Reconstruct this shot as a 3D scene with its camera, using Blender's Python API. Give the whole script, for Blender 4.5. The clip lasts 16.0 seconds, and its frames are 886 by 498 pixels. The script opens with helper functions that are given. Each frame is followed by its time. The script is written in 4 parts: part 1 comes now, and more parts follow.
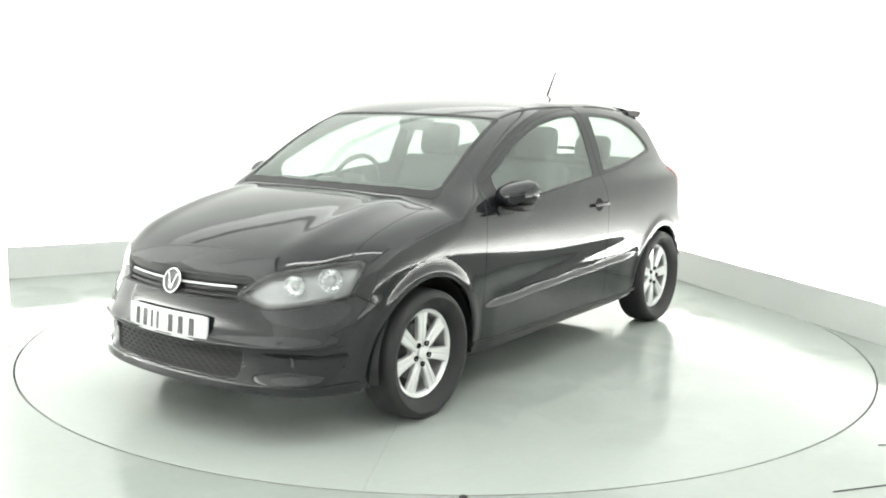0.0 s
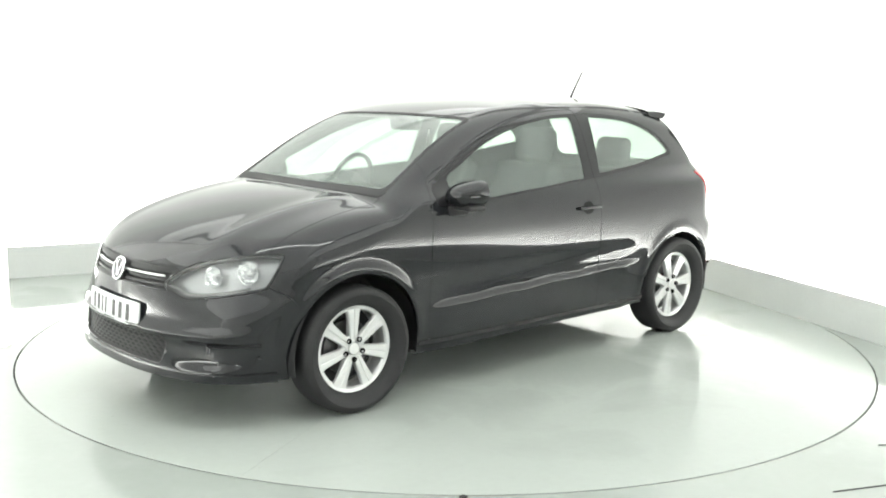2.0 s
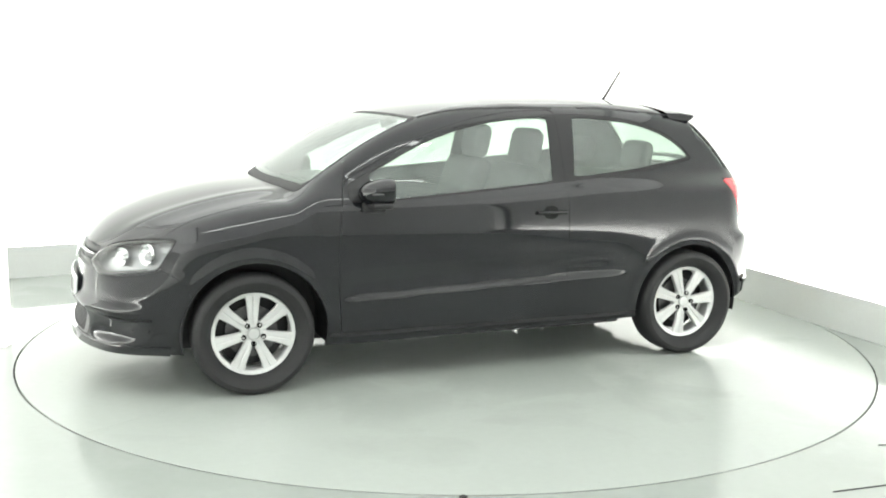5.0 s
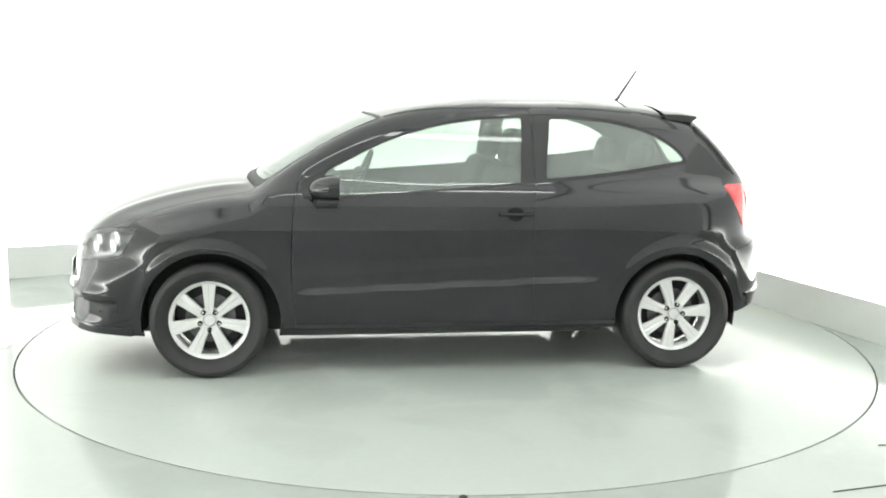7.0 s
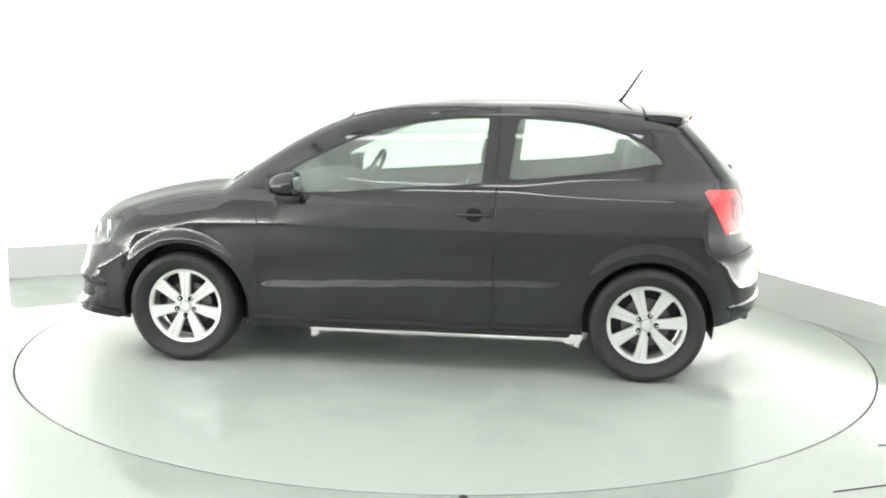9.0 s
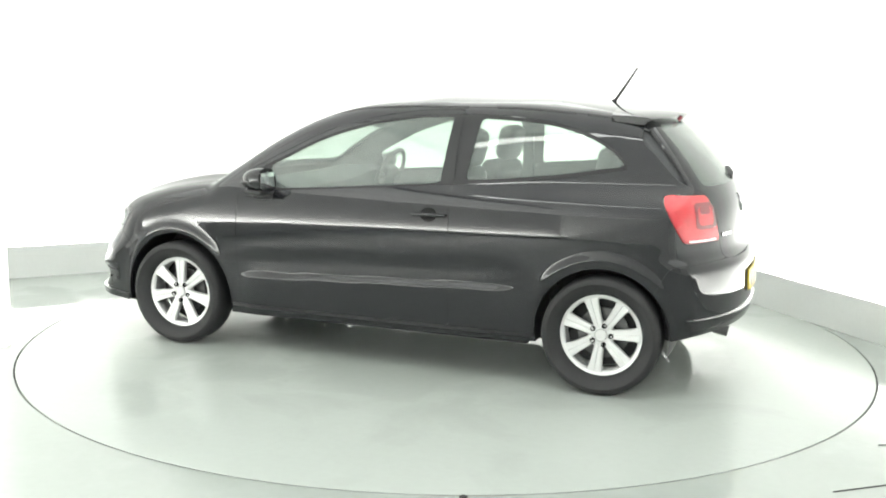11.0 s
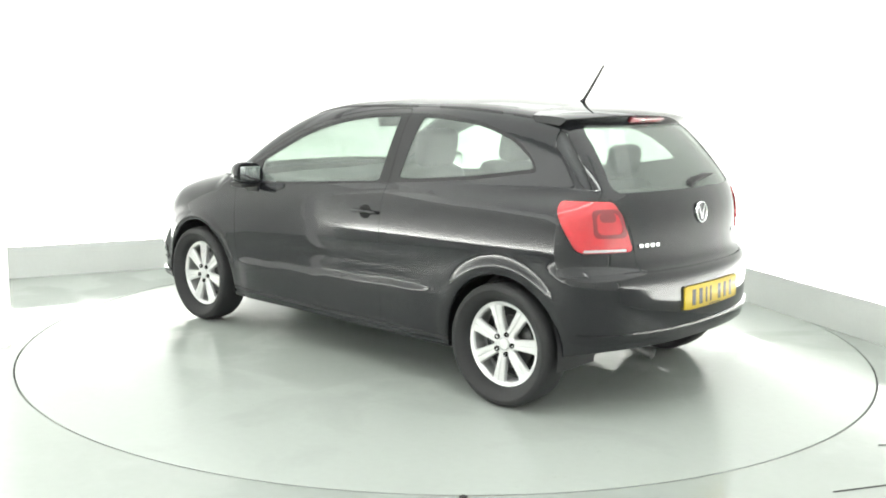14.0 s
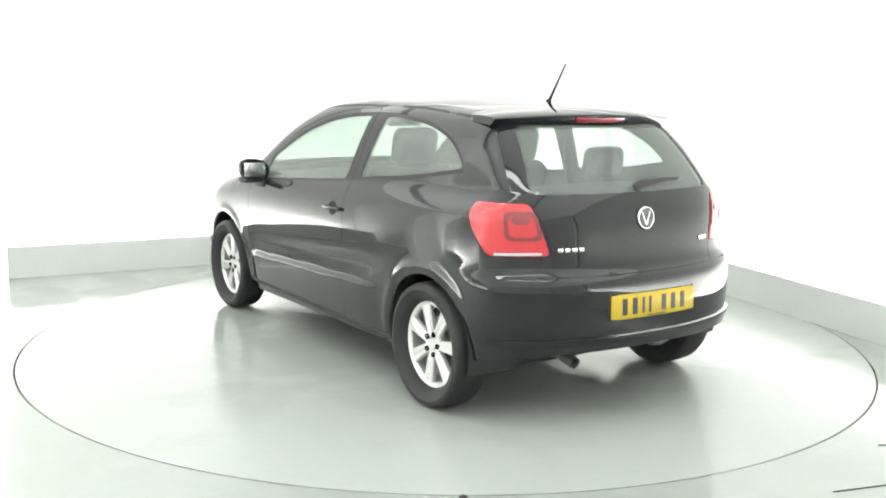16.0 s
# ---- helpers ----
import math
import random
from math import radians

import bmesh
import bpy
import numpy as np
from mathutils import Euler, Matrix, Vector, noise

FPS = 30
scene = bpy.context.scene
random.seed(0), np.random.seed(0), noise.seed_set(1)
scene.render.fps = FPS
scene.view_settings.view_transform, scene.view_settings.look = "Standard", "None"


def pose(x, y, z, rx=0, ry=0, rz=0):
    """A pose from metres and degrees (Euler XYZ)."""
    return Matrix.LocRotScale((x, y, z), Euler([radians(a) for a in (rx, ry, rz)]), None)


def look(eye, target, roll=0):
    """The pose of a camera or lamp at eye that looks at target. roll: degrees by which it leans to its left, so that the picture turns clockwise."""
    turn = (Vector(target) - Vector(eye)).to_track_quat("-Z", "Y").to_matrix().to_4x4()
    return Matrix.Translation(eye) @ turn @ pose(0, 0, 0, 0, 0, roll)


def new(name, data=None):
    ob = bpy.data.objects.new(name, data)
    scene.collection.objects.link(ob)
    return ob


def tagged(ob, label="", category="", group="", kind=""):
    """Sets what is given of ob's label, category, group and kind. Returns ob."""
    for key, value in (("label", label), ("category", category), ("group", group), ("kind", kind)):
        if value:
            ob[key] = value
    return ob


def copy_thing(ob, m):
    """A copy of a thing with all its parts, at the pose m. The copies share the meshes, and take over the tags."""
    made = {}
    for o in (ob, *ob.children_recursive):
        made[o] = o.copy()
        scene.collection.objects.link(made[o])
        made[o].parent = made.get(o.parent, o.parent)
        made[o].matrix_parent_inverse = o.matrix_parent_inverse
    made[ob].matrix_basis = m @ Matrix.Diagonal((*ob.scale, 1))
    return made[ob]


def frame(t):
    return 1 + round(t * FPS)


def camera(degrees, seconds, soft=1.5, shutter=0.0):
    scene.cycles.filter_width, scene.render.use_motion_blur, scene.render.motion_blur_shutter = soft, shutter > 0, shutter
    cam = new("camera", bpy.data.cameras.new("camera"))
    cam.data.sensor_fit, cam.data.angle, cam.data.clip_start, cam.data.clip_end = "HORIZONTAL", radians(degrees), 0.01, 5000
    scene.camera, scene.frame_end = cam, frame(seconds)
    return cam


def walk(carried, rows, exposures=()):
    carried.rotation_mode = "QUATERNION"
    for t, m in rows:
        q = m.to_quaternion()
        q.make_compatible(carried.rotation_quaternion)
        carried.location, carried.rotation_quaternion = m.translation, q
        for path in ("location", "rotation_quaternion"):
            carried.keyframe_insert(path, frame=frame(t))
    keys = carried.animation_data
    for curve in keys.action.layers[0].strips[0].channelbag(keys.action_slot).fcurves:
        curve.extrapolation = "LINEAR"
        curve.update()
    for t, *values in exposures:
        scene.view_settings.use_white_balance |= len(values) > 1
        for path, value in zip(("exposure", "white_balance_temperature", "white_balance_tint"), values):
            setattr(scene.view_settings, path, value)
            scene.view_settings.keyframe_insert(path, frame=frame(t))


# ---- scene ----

# ---- camera: stands still on its tripod; the turntable carries the car ----
cam = camera(49.655, 16.0, soft=1.9)
EYE = (0.0, -5.7835, 1.4650)
AIM = (EYE[0] - 0.00415, EYE[1] + 1.0, EYE[2] - 0.16367)
walk(cam, [(0.0, look(EYE, AIM, 0.873)), (16.0, look(EYE, AIM, 0.873))])

# turntable: it starts gently, then turns at an even pace
TURN = [(0, -126.33), (0.5, -128.14), (1, -130.94), (1.5, -134.41), (2, -137.92), (2.5, -141.4), (3, -144.86), (3.5, -148.31),
        (4, -151.74), (5, -158.59), (5.8, -164.08), (6.5, -168.91), (7, -172.37), (7.5, -175.84), (8, -179.34), (8.5, -182.84),
        (9, -186.37), (9.8, -192.04), (10.6, -197.74), (11.5, -204.18), (12, -207.76), (12.5, -211.33), (13, -214.9), (13.5, -218.45),
        (14, -221.98), (14.5, -225.49), (15, -228.95), (15.5, -232.37), (16, -235.74)]
CAR_X, CAR_Y = 0.1002, 0.0717
TABLE_R = 2.4433

# ---- light ----
world = bpy.data.worlds.new("world")
scene.world = world
world.use_nodes = True
world.node_tree.nodes["Background"].inputs[0].default_value = (0.8, 0.85, 0.85, 1)
world.node_tree.nodes["Background"].inputs[1].default_value = 0.02
scene.view_settings.exposure = 0.0
CEIL = 3.3


def strip_lamp(x, y, length, width, turn, watts):
    lamp = bpy.data.lights.new("strip_lamp", "AREA")
    lamp.shape, lamp.size, lamp.size_y, lamp.energy, lamp.color = "RECTANGLE", length, width, watts, (0.97, 1.0, 0.96)
    ob = new("strip_lamp", lamp)
    ob.matrix_world = pose(x, y, CEIL - 0.16, 0, 0, turn)
    return ob


# the two 1.2 m wide ones are unseen, added to fill the foreground
STRIPS = [(-1.55, 1.75, 4.4, 0.45, 29, 9), (2.05, 1.05, 4.4, 0.45, -68, 9), (-2.6, -3.0, 3.2, 1.2, 90, 24), (2.4, -3.2, 3.2, 1.2, -80, 18), (0.0, -2.5, 3.0, 0.15, 0, 22)]
# uplights along the foot of the walls, hidden behind the kickboard: middle, length, turn, tilt towards the wall, watts a metre
# the third and its kickboard are unseen, added to brighten the flank's reflections
UPLIGHTS = [(-1.72, 2.50, 6.0, 29.1, 18, 26), (2.93, -0.52, 9.4, -69.3, 18, 26), (-4.41, -4.85, 8.2, 90, 18, 55)]
for x, y, length, turn, tilt, watts in UPLIGHTS:
    lamp = bpy.data.lights.new("uplight", "AREA")
    lamp.shape, lamp.size, lamp.size_y, lamp.energy, lamp.color = "RECTANGLE", length, 0.08, watts * length, (1.0, 1.0, 0.97)
    new("uplight", lamp).matrix_world = pose(x, y, 0.12, 0, 0, turn) @ pose(0, 0, 0, 180 - tilt, 0, 0)
for s in STRIPS:
    strip_lamp(*s)

# ---- the car's skin: smooth limits from above, the side, the front and the rear, met with rounded edges ----


def curve(knots, soft=0.03):
    """A smooth function through a few knots (monotone cubic, then softened over that many metres)."""
    k = np.array(sorted(knots), float)
    kx, ky = k[:, 0], k[:, 1]
    d = np.diff(ky) / np.diff(kx)
    m = np.zeros(len(kx))
    m[0], m[-1] = d[0], d[-1]
    for i in range(1, len(kx) - 1):
        m[i] = 0 if d[i - 1] * d[i] <= 0 else 2 * d[i - 1] * d[i] / (d[i - 1] + d[i])
    step = 0.002
    x = np.arange(kx[0] - 0.3, kx[-1] + 0.3, step)
    c = np.clip(x, kx[0], kx[-1])
    i = np.clip(np.searchsorted(kx, c) - 1, 0, len(kx) - 2)
    w = kx[i + 1] - kx[i]
    t = (c - kx[i]) / w
    y = ((1 + 2 * t) * (1 - t) ** 2 * ky[i] + t * (1 - t) ** 2 * w * m[i] + t * t * (3 - 2 * t) * ky[i + 1] + t * t * (t - 1) * w * m[i + 1])
    y = y + (x - c) * np.where(x < kx[0], m[0], m[-1])
    if soft > 0:
        n = int(3 * soft / step)
        g = np.exp(-0.5 * (np.arange(-n, n + 1) * step / soft) ** 2)
        y = np.convolve(np.pad(y, n, mode="edge"), g / g.sum(), mode="valid")
    return lambda v: np.interp(v, x, y)


def step01(v):
    t = np.clip(v, 0, 1)
    return t * t * (3 - 2 * t)


def smax(a, b, k):
    h = np.maximum(k - np.abs(a - b), 0) / k
    return np.maximum(a, b) + h * h * k / 4


def smin(a, b, k):
    return -smax(-a, -b, k)


# heights along the middle: bonnet, windscreen, roof
BONNET = curve([(0.3, 1.02), (0.9, 0.995), (1.1, 0.985), (1.25, 0.972), (1.45, 0.938), (1.6, 0.90), (1.75, 0.85), (1.85, 0.80), (1.95, 0.735), (2.1, 0.60)], 0.05)
SCREEN = curve([(1.4, 0.70), (1.25, 0.845), (1.07, 0.99), (0.88, 1.112), (0.68, 1.232), (0.42, 1.348), (0.22, 1.402), (0.0, 1.434), (-0.3, 1.459), (-0.7, 1.459), (-1.1, 1.43), (-1.4, 1.38), (-1.6, 1.335)], 0.04)
# half width by height: sill, flank, waist, glass, roof rail
WIDTH = curve([(0.1, 0.745), (0.2, 0.785), (0.28, 0.803), (0.45, 0.822), (0.6, 0.836), (0.75, 0.838), (0.88, 0.828), (0.955, 0.803), (1.0, 0.775), (1.1, 0.735), (1.2, 0.695), (1.3, 0.648), (1.4, 0.59), (1.5, 0.52)], 0.018)
PLAN = curve([(-2.0, -0.10), (-1.8, -0.058), (-1.6, -0.03), (-1.3, -0.008), (-0.9, 0.0), (0.0, 0.0), (0.6, 0.0), (1.0, -0.004), (1.3, -0.012), (1.5, -0.028), (1.7, -0.065), (2.0, -0.15)], 0.06)
ROOFPLAN = curve([(-1.8, -0.16), (-1.4, -0.075), (-1.0, -0.03), (-0.5, 0.0), (0.1, 0.0), (0.5, -0.01), (0.9, -0.03)], 0.06)
NOSE = curve([(0.1, 2.02), (0.17, 2.045), (0.25, 2.045), (0.38, 2.034), (0.425, 2.054), (0.47, 2.024), (0.54, 2.016), (0.60, 2.004), (0.64, 1.992), (0.70, 1.972), (0.78, 1.92), (1.0, 1.7)], 0.01)
TAIL = curve([(0.1, -1.76), (0.2, -1.82), (0.3, -1.872), (0.42, -1.89), (0.5, -1.892), (0.58, -1.888), (0.645, -1.884), (0.672, -1.872), (0.692, -1.834), (0.75, -1.822), (0.9, -1.808), (1.0, -1.775), (1.1, -1.70), (1.2, -1.61), (1.3, -1.51), (1.36, -1.455), (1.5, -1.34)], 0.015)
LEDGE = curve([(-0.9, 0.505), (-0.5, 0.495), (0.2, 0.47), (0.9, 0.44)], 0.05)
HUB_F, HUB_R, HUB_Z = 1.232, -1.236, 0.30


def flank(x, z):
    upper = step01((z - 0.93) / 0.12)
    y = WIDTH(z) + PLAN(x) * (1 - upper) + ROOFPLAN(x) * upper
    along = step01((x + 0.90) / 0.28) * step01((0.84 - x) / 0.14)
    zl = LEDGE(x)
    y = y + along * (0.015 * step01((zl - z) / 0.036 + 0.5) - 0.007 * np.exp(-((z - zl - 0.085) / 0.05) ** 2))
    for hx in (HUB_F, HUB_R):
        r = np.hypot(x - hx, z - HUB_Z)
        y = y + 0.008 * np.exp(-((r - 0.372) / 0.03) ** 2) * step01((z - 0.2) / 0.2)
    return y


def limits(x, y, z):
    y = np.abs(y)
    bow = x + 0.28 * y * y
    hood = BONNET(bow) - 0.05 * y * y - 0.08 * y ** 4
    hood = hood + 0.010 * np.exp(-((y - 0.50) / 0.07) ** 2) * step01((x - 0.9) / 0.3)
    rake = step01((x + 0.4) / 0.6)
    glass = SCREEN(x + 0.12 * y * y * rake) - (0.135 - 0.075 * rake) * y * y - (0.17 - 0.11 * rake) * y ** 4
    top = z - smax(hood, glass, 0.02)
    side = y - flank(x, z)
    low = step01((0.62 - z) / 0.15)
    front = x - (NOSE(z) - (0.28 - 0.06 * low) * y * y - (0.55 - 0.12 * low) * y ** 4)
    front = front + 0.020 * step01((y - 0.44) / 0.18) * step01((0.405 - z) / 0.025) * step01((z - 0.262) / 0.05)
    rear = (TAIL(z) + 0.22 * y * y + 0.28 * y ** 4) - x
    return top, side, front, rear


def skin(x, y, z):
    top, side, front, rear = limits(x, y, z)
    k = 0.075 + 0.05 * step01((x - 0.9) / 0.4)
    f = smax(smax(top, side, k), smax(front, rear, 0.02), 0.075)
    return smax(f, 0.175 - z, 0.04)


def normal(p):
    h, g = 0.003, []
    for a in range(3):
        d = np.zeros(3)
        d[a] = h
        g.append(skin(*(p + d).T) - skin(*(p - d).T))
    n = np.stack(g, 1)
    return n / np.maximum(np.linalg.norm(n, axis=1), 1e-9)[:, None]


VIEWS = {"top": (0, 1, 2, 1), "left": (0, 2, 1, 1), "right": (0, 2, 1, -1), "front": (1, 2, 0, 1), "grille": (1, 2, 0, 1), "rear": (1, 2, 0, -1)}


def land(view, uv):
    """Where the lines of sight of a view (above, side, front, rear) meet the skin."""
    a, b, c, s = VIEWS[view]
    p = np.zeros((len(uv), 3))
    p[:, a], p[:, b] = uv[:, 0], uv[:, 1]
    lo = np.full(len(uv), 0.5 if c == 2 else 0.0)
    hi = np.full(len(uv), {0: 2.3, 1: 1.1, 2: 1.7}[c])
    for _ in range(22):
        mid = (lo + hi) / 2
        p[:, c] = s * mid
        out = skin(*p.T) > 0
        hi, lo = np.where(out, mid, hi), np.where(out, lo, mid)
    p[:, c] = s * (lo + hi) / 2
    return p


def seam(view):
    """The field that is positive where a view owns the skin."""
    i = {"top": 0, "left": 1, "right": 1, "front": 2, "rear": 3}[view]

    def f(p):
        q = limits(*p.T)
        return q[i] - np.maximum.reduce([q[j] for j in range(4) if j != i])
    return f


class Patch:
    """A net of faces over the skin, cut by fields of the place."""

    def __init__(self, view, uv, faces):
        self.view, self.uv, self.faces = view, uv, faces
        self.p = land(view, uv)

    def cut(self, field):
        """The part where the field is positive, with a clean edge."""
        v = field(self.p)
        if (v > 0).all():
            return self
        edges, faces, keep = {}, [], v > 0
        n = len(self.uv)
        for f in self.faces:
            inside = [keep[i] for i in f]
            if all(inside):
                faces.append(f)
                continue
            if not any(inside):
                continue
            g = []
            for k, i in enumerate(f):
                j = f[(k + 1) % len(f)]
                if keep[i]:
                    g.append(i)
                if keep[i] != keep[j]:
                    e = (i, j) if keep[i] else (j, i)
                    g.append(n + edges.setdefault(e, len(edges)))
            if len(g) > 2:
                faces.append(tuple(g))
        uv = self.uv
        if edges:
            e = np.array(list(edges))
            a, b = uv[e[:, 0]], uv[e[:, 1]]
            lo, hi = np.zeros(len(e)), np.ones(len(e))
            for _ in range(9):
                mid = (lo + hi) / 2
                ok = field(land(self.view, a + (b - a) * mid[:, None])) > 0
                lo, hi = np.where(ok, mid, lo), np.where(ok, hi, mid)
            uv = np.vstack([uv, a + (b - a) * lo[:, None]])
        used = sorted({i for f in faces for i in f})
        to = {i: k for k, i in enumerate(used)}
        return Patch(self.view, uv[used] if used else np.zeros((0, 2)), [tuple(to[i] for i in f) for f in faces])


def net(view, u0, u1, v0, v1, size=0.015):
    nu, nv = int((u1 - u0) / size) + 1, int((v1 - v0) / size) + 1
    u, v = np.meshgrid(np.linspace(u0, u1, nu), np.linspace(v0, v1, nv), indexing="ij")
    uv = np.stack([u.ravel(), v.ravel()], 1)
    faces = [(i * nv + j, (i + 1) * nv + j, (i + 1) * nv + j + 1, i * nv + j + 1) for i in range(nu - 1) for j in range(nv - 1)]
    return Patch(view, uv, faces).cut(seam(view))


def within(*fields, soft=0.0):
    """All of these fields at once, with corners rounded by soft."""
    def f(p):
        v = fields[0](p)
        for g in fields[1:]:
            w = g(p)
            v = smin(v, w, soft) if soft else np.minimum(v, w)
        return v
    return f


def outside(field, gap=0.0):
    return lambda p: -field(p) - gap


def grown(field, d):
    return lambda p: field(p) + d

# ---- materials ----


def mat(name, color, rough=0.5, metal=0.0, coat=0.0, bump=0.0, bump_scale=200.0, vary=0.0, vary_scale=3.0, spec=0.5, rough_vary=0.0):
    m = bpy.data.materials.new(name)
    m.use_nodes = True
    t = m.node_tree
    b = t.nodes["Principled BSDF"]
    b.inputs["Base Color"].default_value = (*color, 1)
    b.inputs["Roughness"].default_value, b.inputs["Metallic"].default_value = rough, metal
    b.inputs["Specular IOR Level"].default_value = spec
    b.inputs["Coat Weight"].default_value, b.inputs["Coat Roughness"].default_value = coat, 0.05
    c = t.nodes.new("ShaderNodeTexCoord")

    def grain(scale, detail):
        n = t.nodes.new("ShaderNodeTexNoise")
        n.inputs["Scale"].default_value, n.inputs["Detail"].default_value = scale, detail
        t.links.new(c.outputs["Object"], n.inputs["Vector"])
        return n

    def ramp(src, lo, hi):
        r = t.nodes.new("ShaderNodeMapRange")
        r.inputs[1].default_value, r.inputs[2].default_value, r.inputs[3].default_value, r.inputs[4].default_value = 0.22, 0.78, lo, hi
        t.links.new(src, r.inputs[0])
        return r.outputs[0]

    if vary:
        h = t.nodes.new("ShaderNodeHueSaturation")
        h.inputs["Color"].default_value = (*color, 1)
        mix = t.nodes.new("ShaderNodeMath")
        mix.operation = "MULTIPLY"
        t.links.new(ramp(grain(vary_scale, 6).outputs[0], 1 - vary, 1 + vary), mix.inputs[0])
        t.links.new(ramp(grain(vary_scale * 23, 4).outputs[0], 1 - vary * 0.5, 1 + vary * 0.5), mix.inputs[1])
        t.links.new(mix.outputs[0], h.inputs["Value"])
        t.links.new(h.outputs[0], b.inputs["Base Color"])
    if rough_vary:
        t.links.new(ramp(grain(vary_scale * 1.7, 5).outputs[0], rough - rough_vary, rough + rough_vary), b.inputs["Roughness"])
    if bump:
        bn = t.nodes.new("ShaderNodeBump")
        bn.inputs["Strength"].default_value, bn.inputs["Distance"].default_value = bump, 0.002
        t.links.new(grain(bump_scale, 3).outputs[0], bn.inputs["Height"])
        t.links.new(bn.outputs[0], b.inputs["Normal"])
    return m


def pane(name, tint, gloss=1.0, haze=0.0):
    """Thin glass: a tinted see-through sheet with a glossy face and a pale haze painted in."""
    m = bpy.data.materials.new(name)
    m.use_nodes = True
    t = m.node_tree
    t.nodes.remove(t.nodes["Principled BSDF"])
    tr, gl, mx, fr = (t.nodes.new("ShaderNode" + k) for k in ("BsdfTransparent", "BsdfGlossy", "MixShader", "LayerWeight"))
    tr.inputs[0].default_value = (*tint, 1)
    gl.inputs["Roughness"].default_value = 0.0
    gl.inputs[0].default_value = (gloss, gloss, gloss, 1)
    fr.inputs[0].default_value = 0.5
    pw, sc = t.nodes.new("ShaderNodeMath"), t.nodes.new("ShaderNodeMapRange")
    pw.operation, pw.inputs[1].default_value = "POWER", 4.5
    sc.inputs[3].default_value, sc.inputs[4].default_value = 0.06, 1.0
    t.links.new(fr.outputs["Facing"], pw.inputs[0])
    t.links.new(pw.outputs[0], sc.inputs[0])
    t.links.new(sc.outputs[0], mx.inputs[0])
    t.links.new(tr.outputs[0], mx.inputs[1])
    t.links.new(gl.outputs[0], mx.inputs[2])
    # pale diffuse colour mixed in, imitating the milky reflections on the windows
    df, haze_mix = t.nodes.new("ShaderNodeBsdfDiffuse"), t.nodes.new("ShaderNodeMixShader")
    df.inputs[0].default_value = (0.58, 0.66, 0.61, 1)
    nz, mr, co = t.nodes.new("ShaderNodeTexNoise"), t.nodes.new("ShaderNodeMapRange"), t.nodes.new("ShaderNodeTexCoord")
    nz.inputs["Scale"].default_value, nz.inputs["Detail"].default_value = 5.0, 6.0
    mr.inputs[1].default_value, mr.inputs[2].default_value, mr.inputs[3].default_value, mr.inputs[4].default_value = 0.3, 0.7, haze * 0.7, haze * 1.3
    t.links.new(co.outputs["Object"], nz.inputs["Vector"])
    t.links.new(nz.outputs[0], mr.inputs[0])
    t.links.new(mr.outputs[0], haze_mix.inputs[0])
    t.links.new(mx.outputs[0], haze_mix.inputs[1])
    t.links.new(df.outputs[0], haze_mix.inputs[2])
    t.links.new(haze_mix.outputs[0], t.nodes["Material Output"].inputs[0])
    return m


PAINT = mat("black_paint", (0.011, 0.0115, 0.0135), 0.6, coat=1.0, vary_scale=0.7, spec=0.0, rough_vary=0.08)
PLASTIC = mat("black_plastic", (0.012, 0.012, 0.013), 0.55, bump=0.12, bump_scale=120, vary=0.12, vary_scale=6)
GLOSS = mat("gloss_black", (0.012, 0.012, 0.013), 0.35, vary=0.1, spec=0.35)
# near-black that puts the shade of handle cups and bolt holes into colour
SHADE_BLACK = mat("hollow_shade", (0.006, 0.006, 0.006), 0.6, vary=0.2, spec=0.2)
RUBBER = mat("rubber", (0.013, 0.013, 0.014), 0.7, bump=0.15, bump_scale=120, vary=0.2, vary_scale=8)
ALLOY = mat("silver_alloy", (0.64, 0.645, 0.64), 0.32, metal=0.4, coat=0.5, vary=0.06, vary_scale=9)
STEEL = mat("dark_steel", (0.13, 0.13, 0.13), 0.4, metal=0.8, vary=0.3, vary_scale=20)
CHROME = mat("chrome", (0.85, 0.86, 0.87), 0.08, metal=1.0, vary=0.03)
CLOTH = mat("seat_cloth", (0.032, 0.034, 0.037), 0.9, bump=0.2, bump_scale=80, vary=0.2, vary_scale=12)
TRIM = mat("interior_trim", (0.06, 0.062, 0.064), 0.75, bump=0.12, bump_scale=80, vary=0.12, vary_scale=6)
HEADLINER = mat("headliner", (0.55, 0.55, 0.52), 0.9, bump=0.1, bump_scale=80, vary=0.06, vary_scale=5)
GLASS = pane("window_glass", (0.66, 0.75, 0.69), 0.8, 0.15)
CLEAR = pane("lamp_cover", (0.96, 0.97, 0.97), 0.7, 0.0)
RED = mat("red_lens", (0.50, 0.010, 0.02), 0.12, coat=1.0, vary=0.06, vary_scale=30)
DARKRED = mat("dark_red_lens", (0.20, 0.004, 0.012), 0.12, coat=1.0, vary=0.06, vary_scale=30)
LENS = mat("white_lens", (0.5, 0.5, 0.51), 0.12, coat=1.0, vary=0.05, vary_scale=30)
YELLOW = mat("yellow_plate", (0.50, 0.36, 0.014), 0.35, vary=0.04, vary_scale=20)
WHITE = mat("white_plate", (0.58, 0.59, 0.59), 0.3, vary=0.03, vary_scale=20)
INK = mat("plate_ink", (0.02, 0.02, 0.02), 0.4)
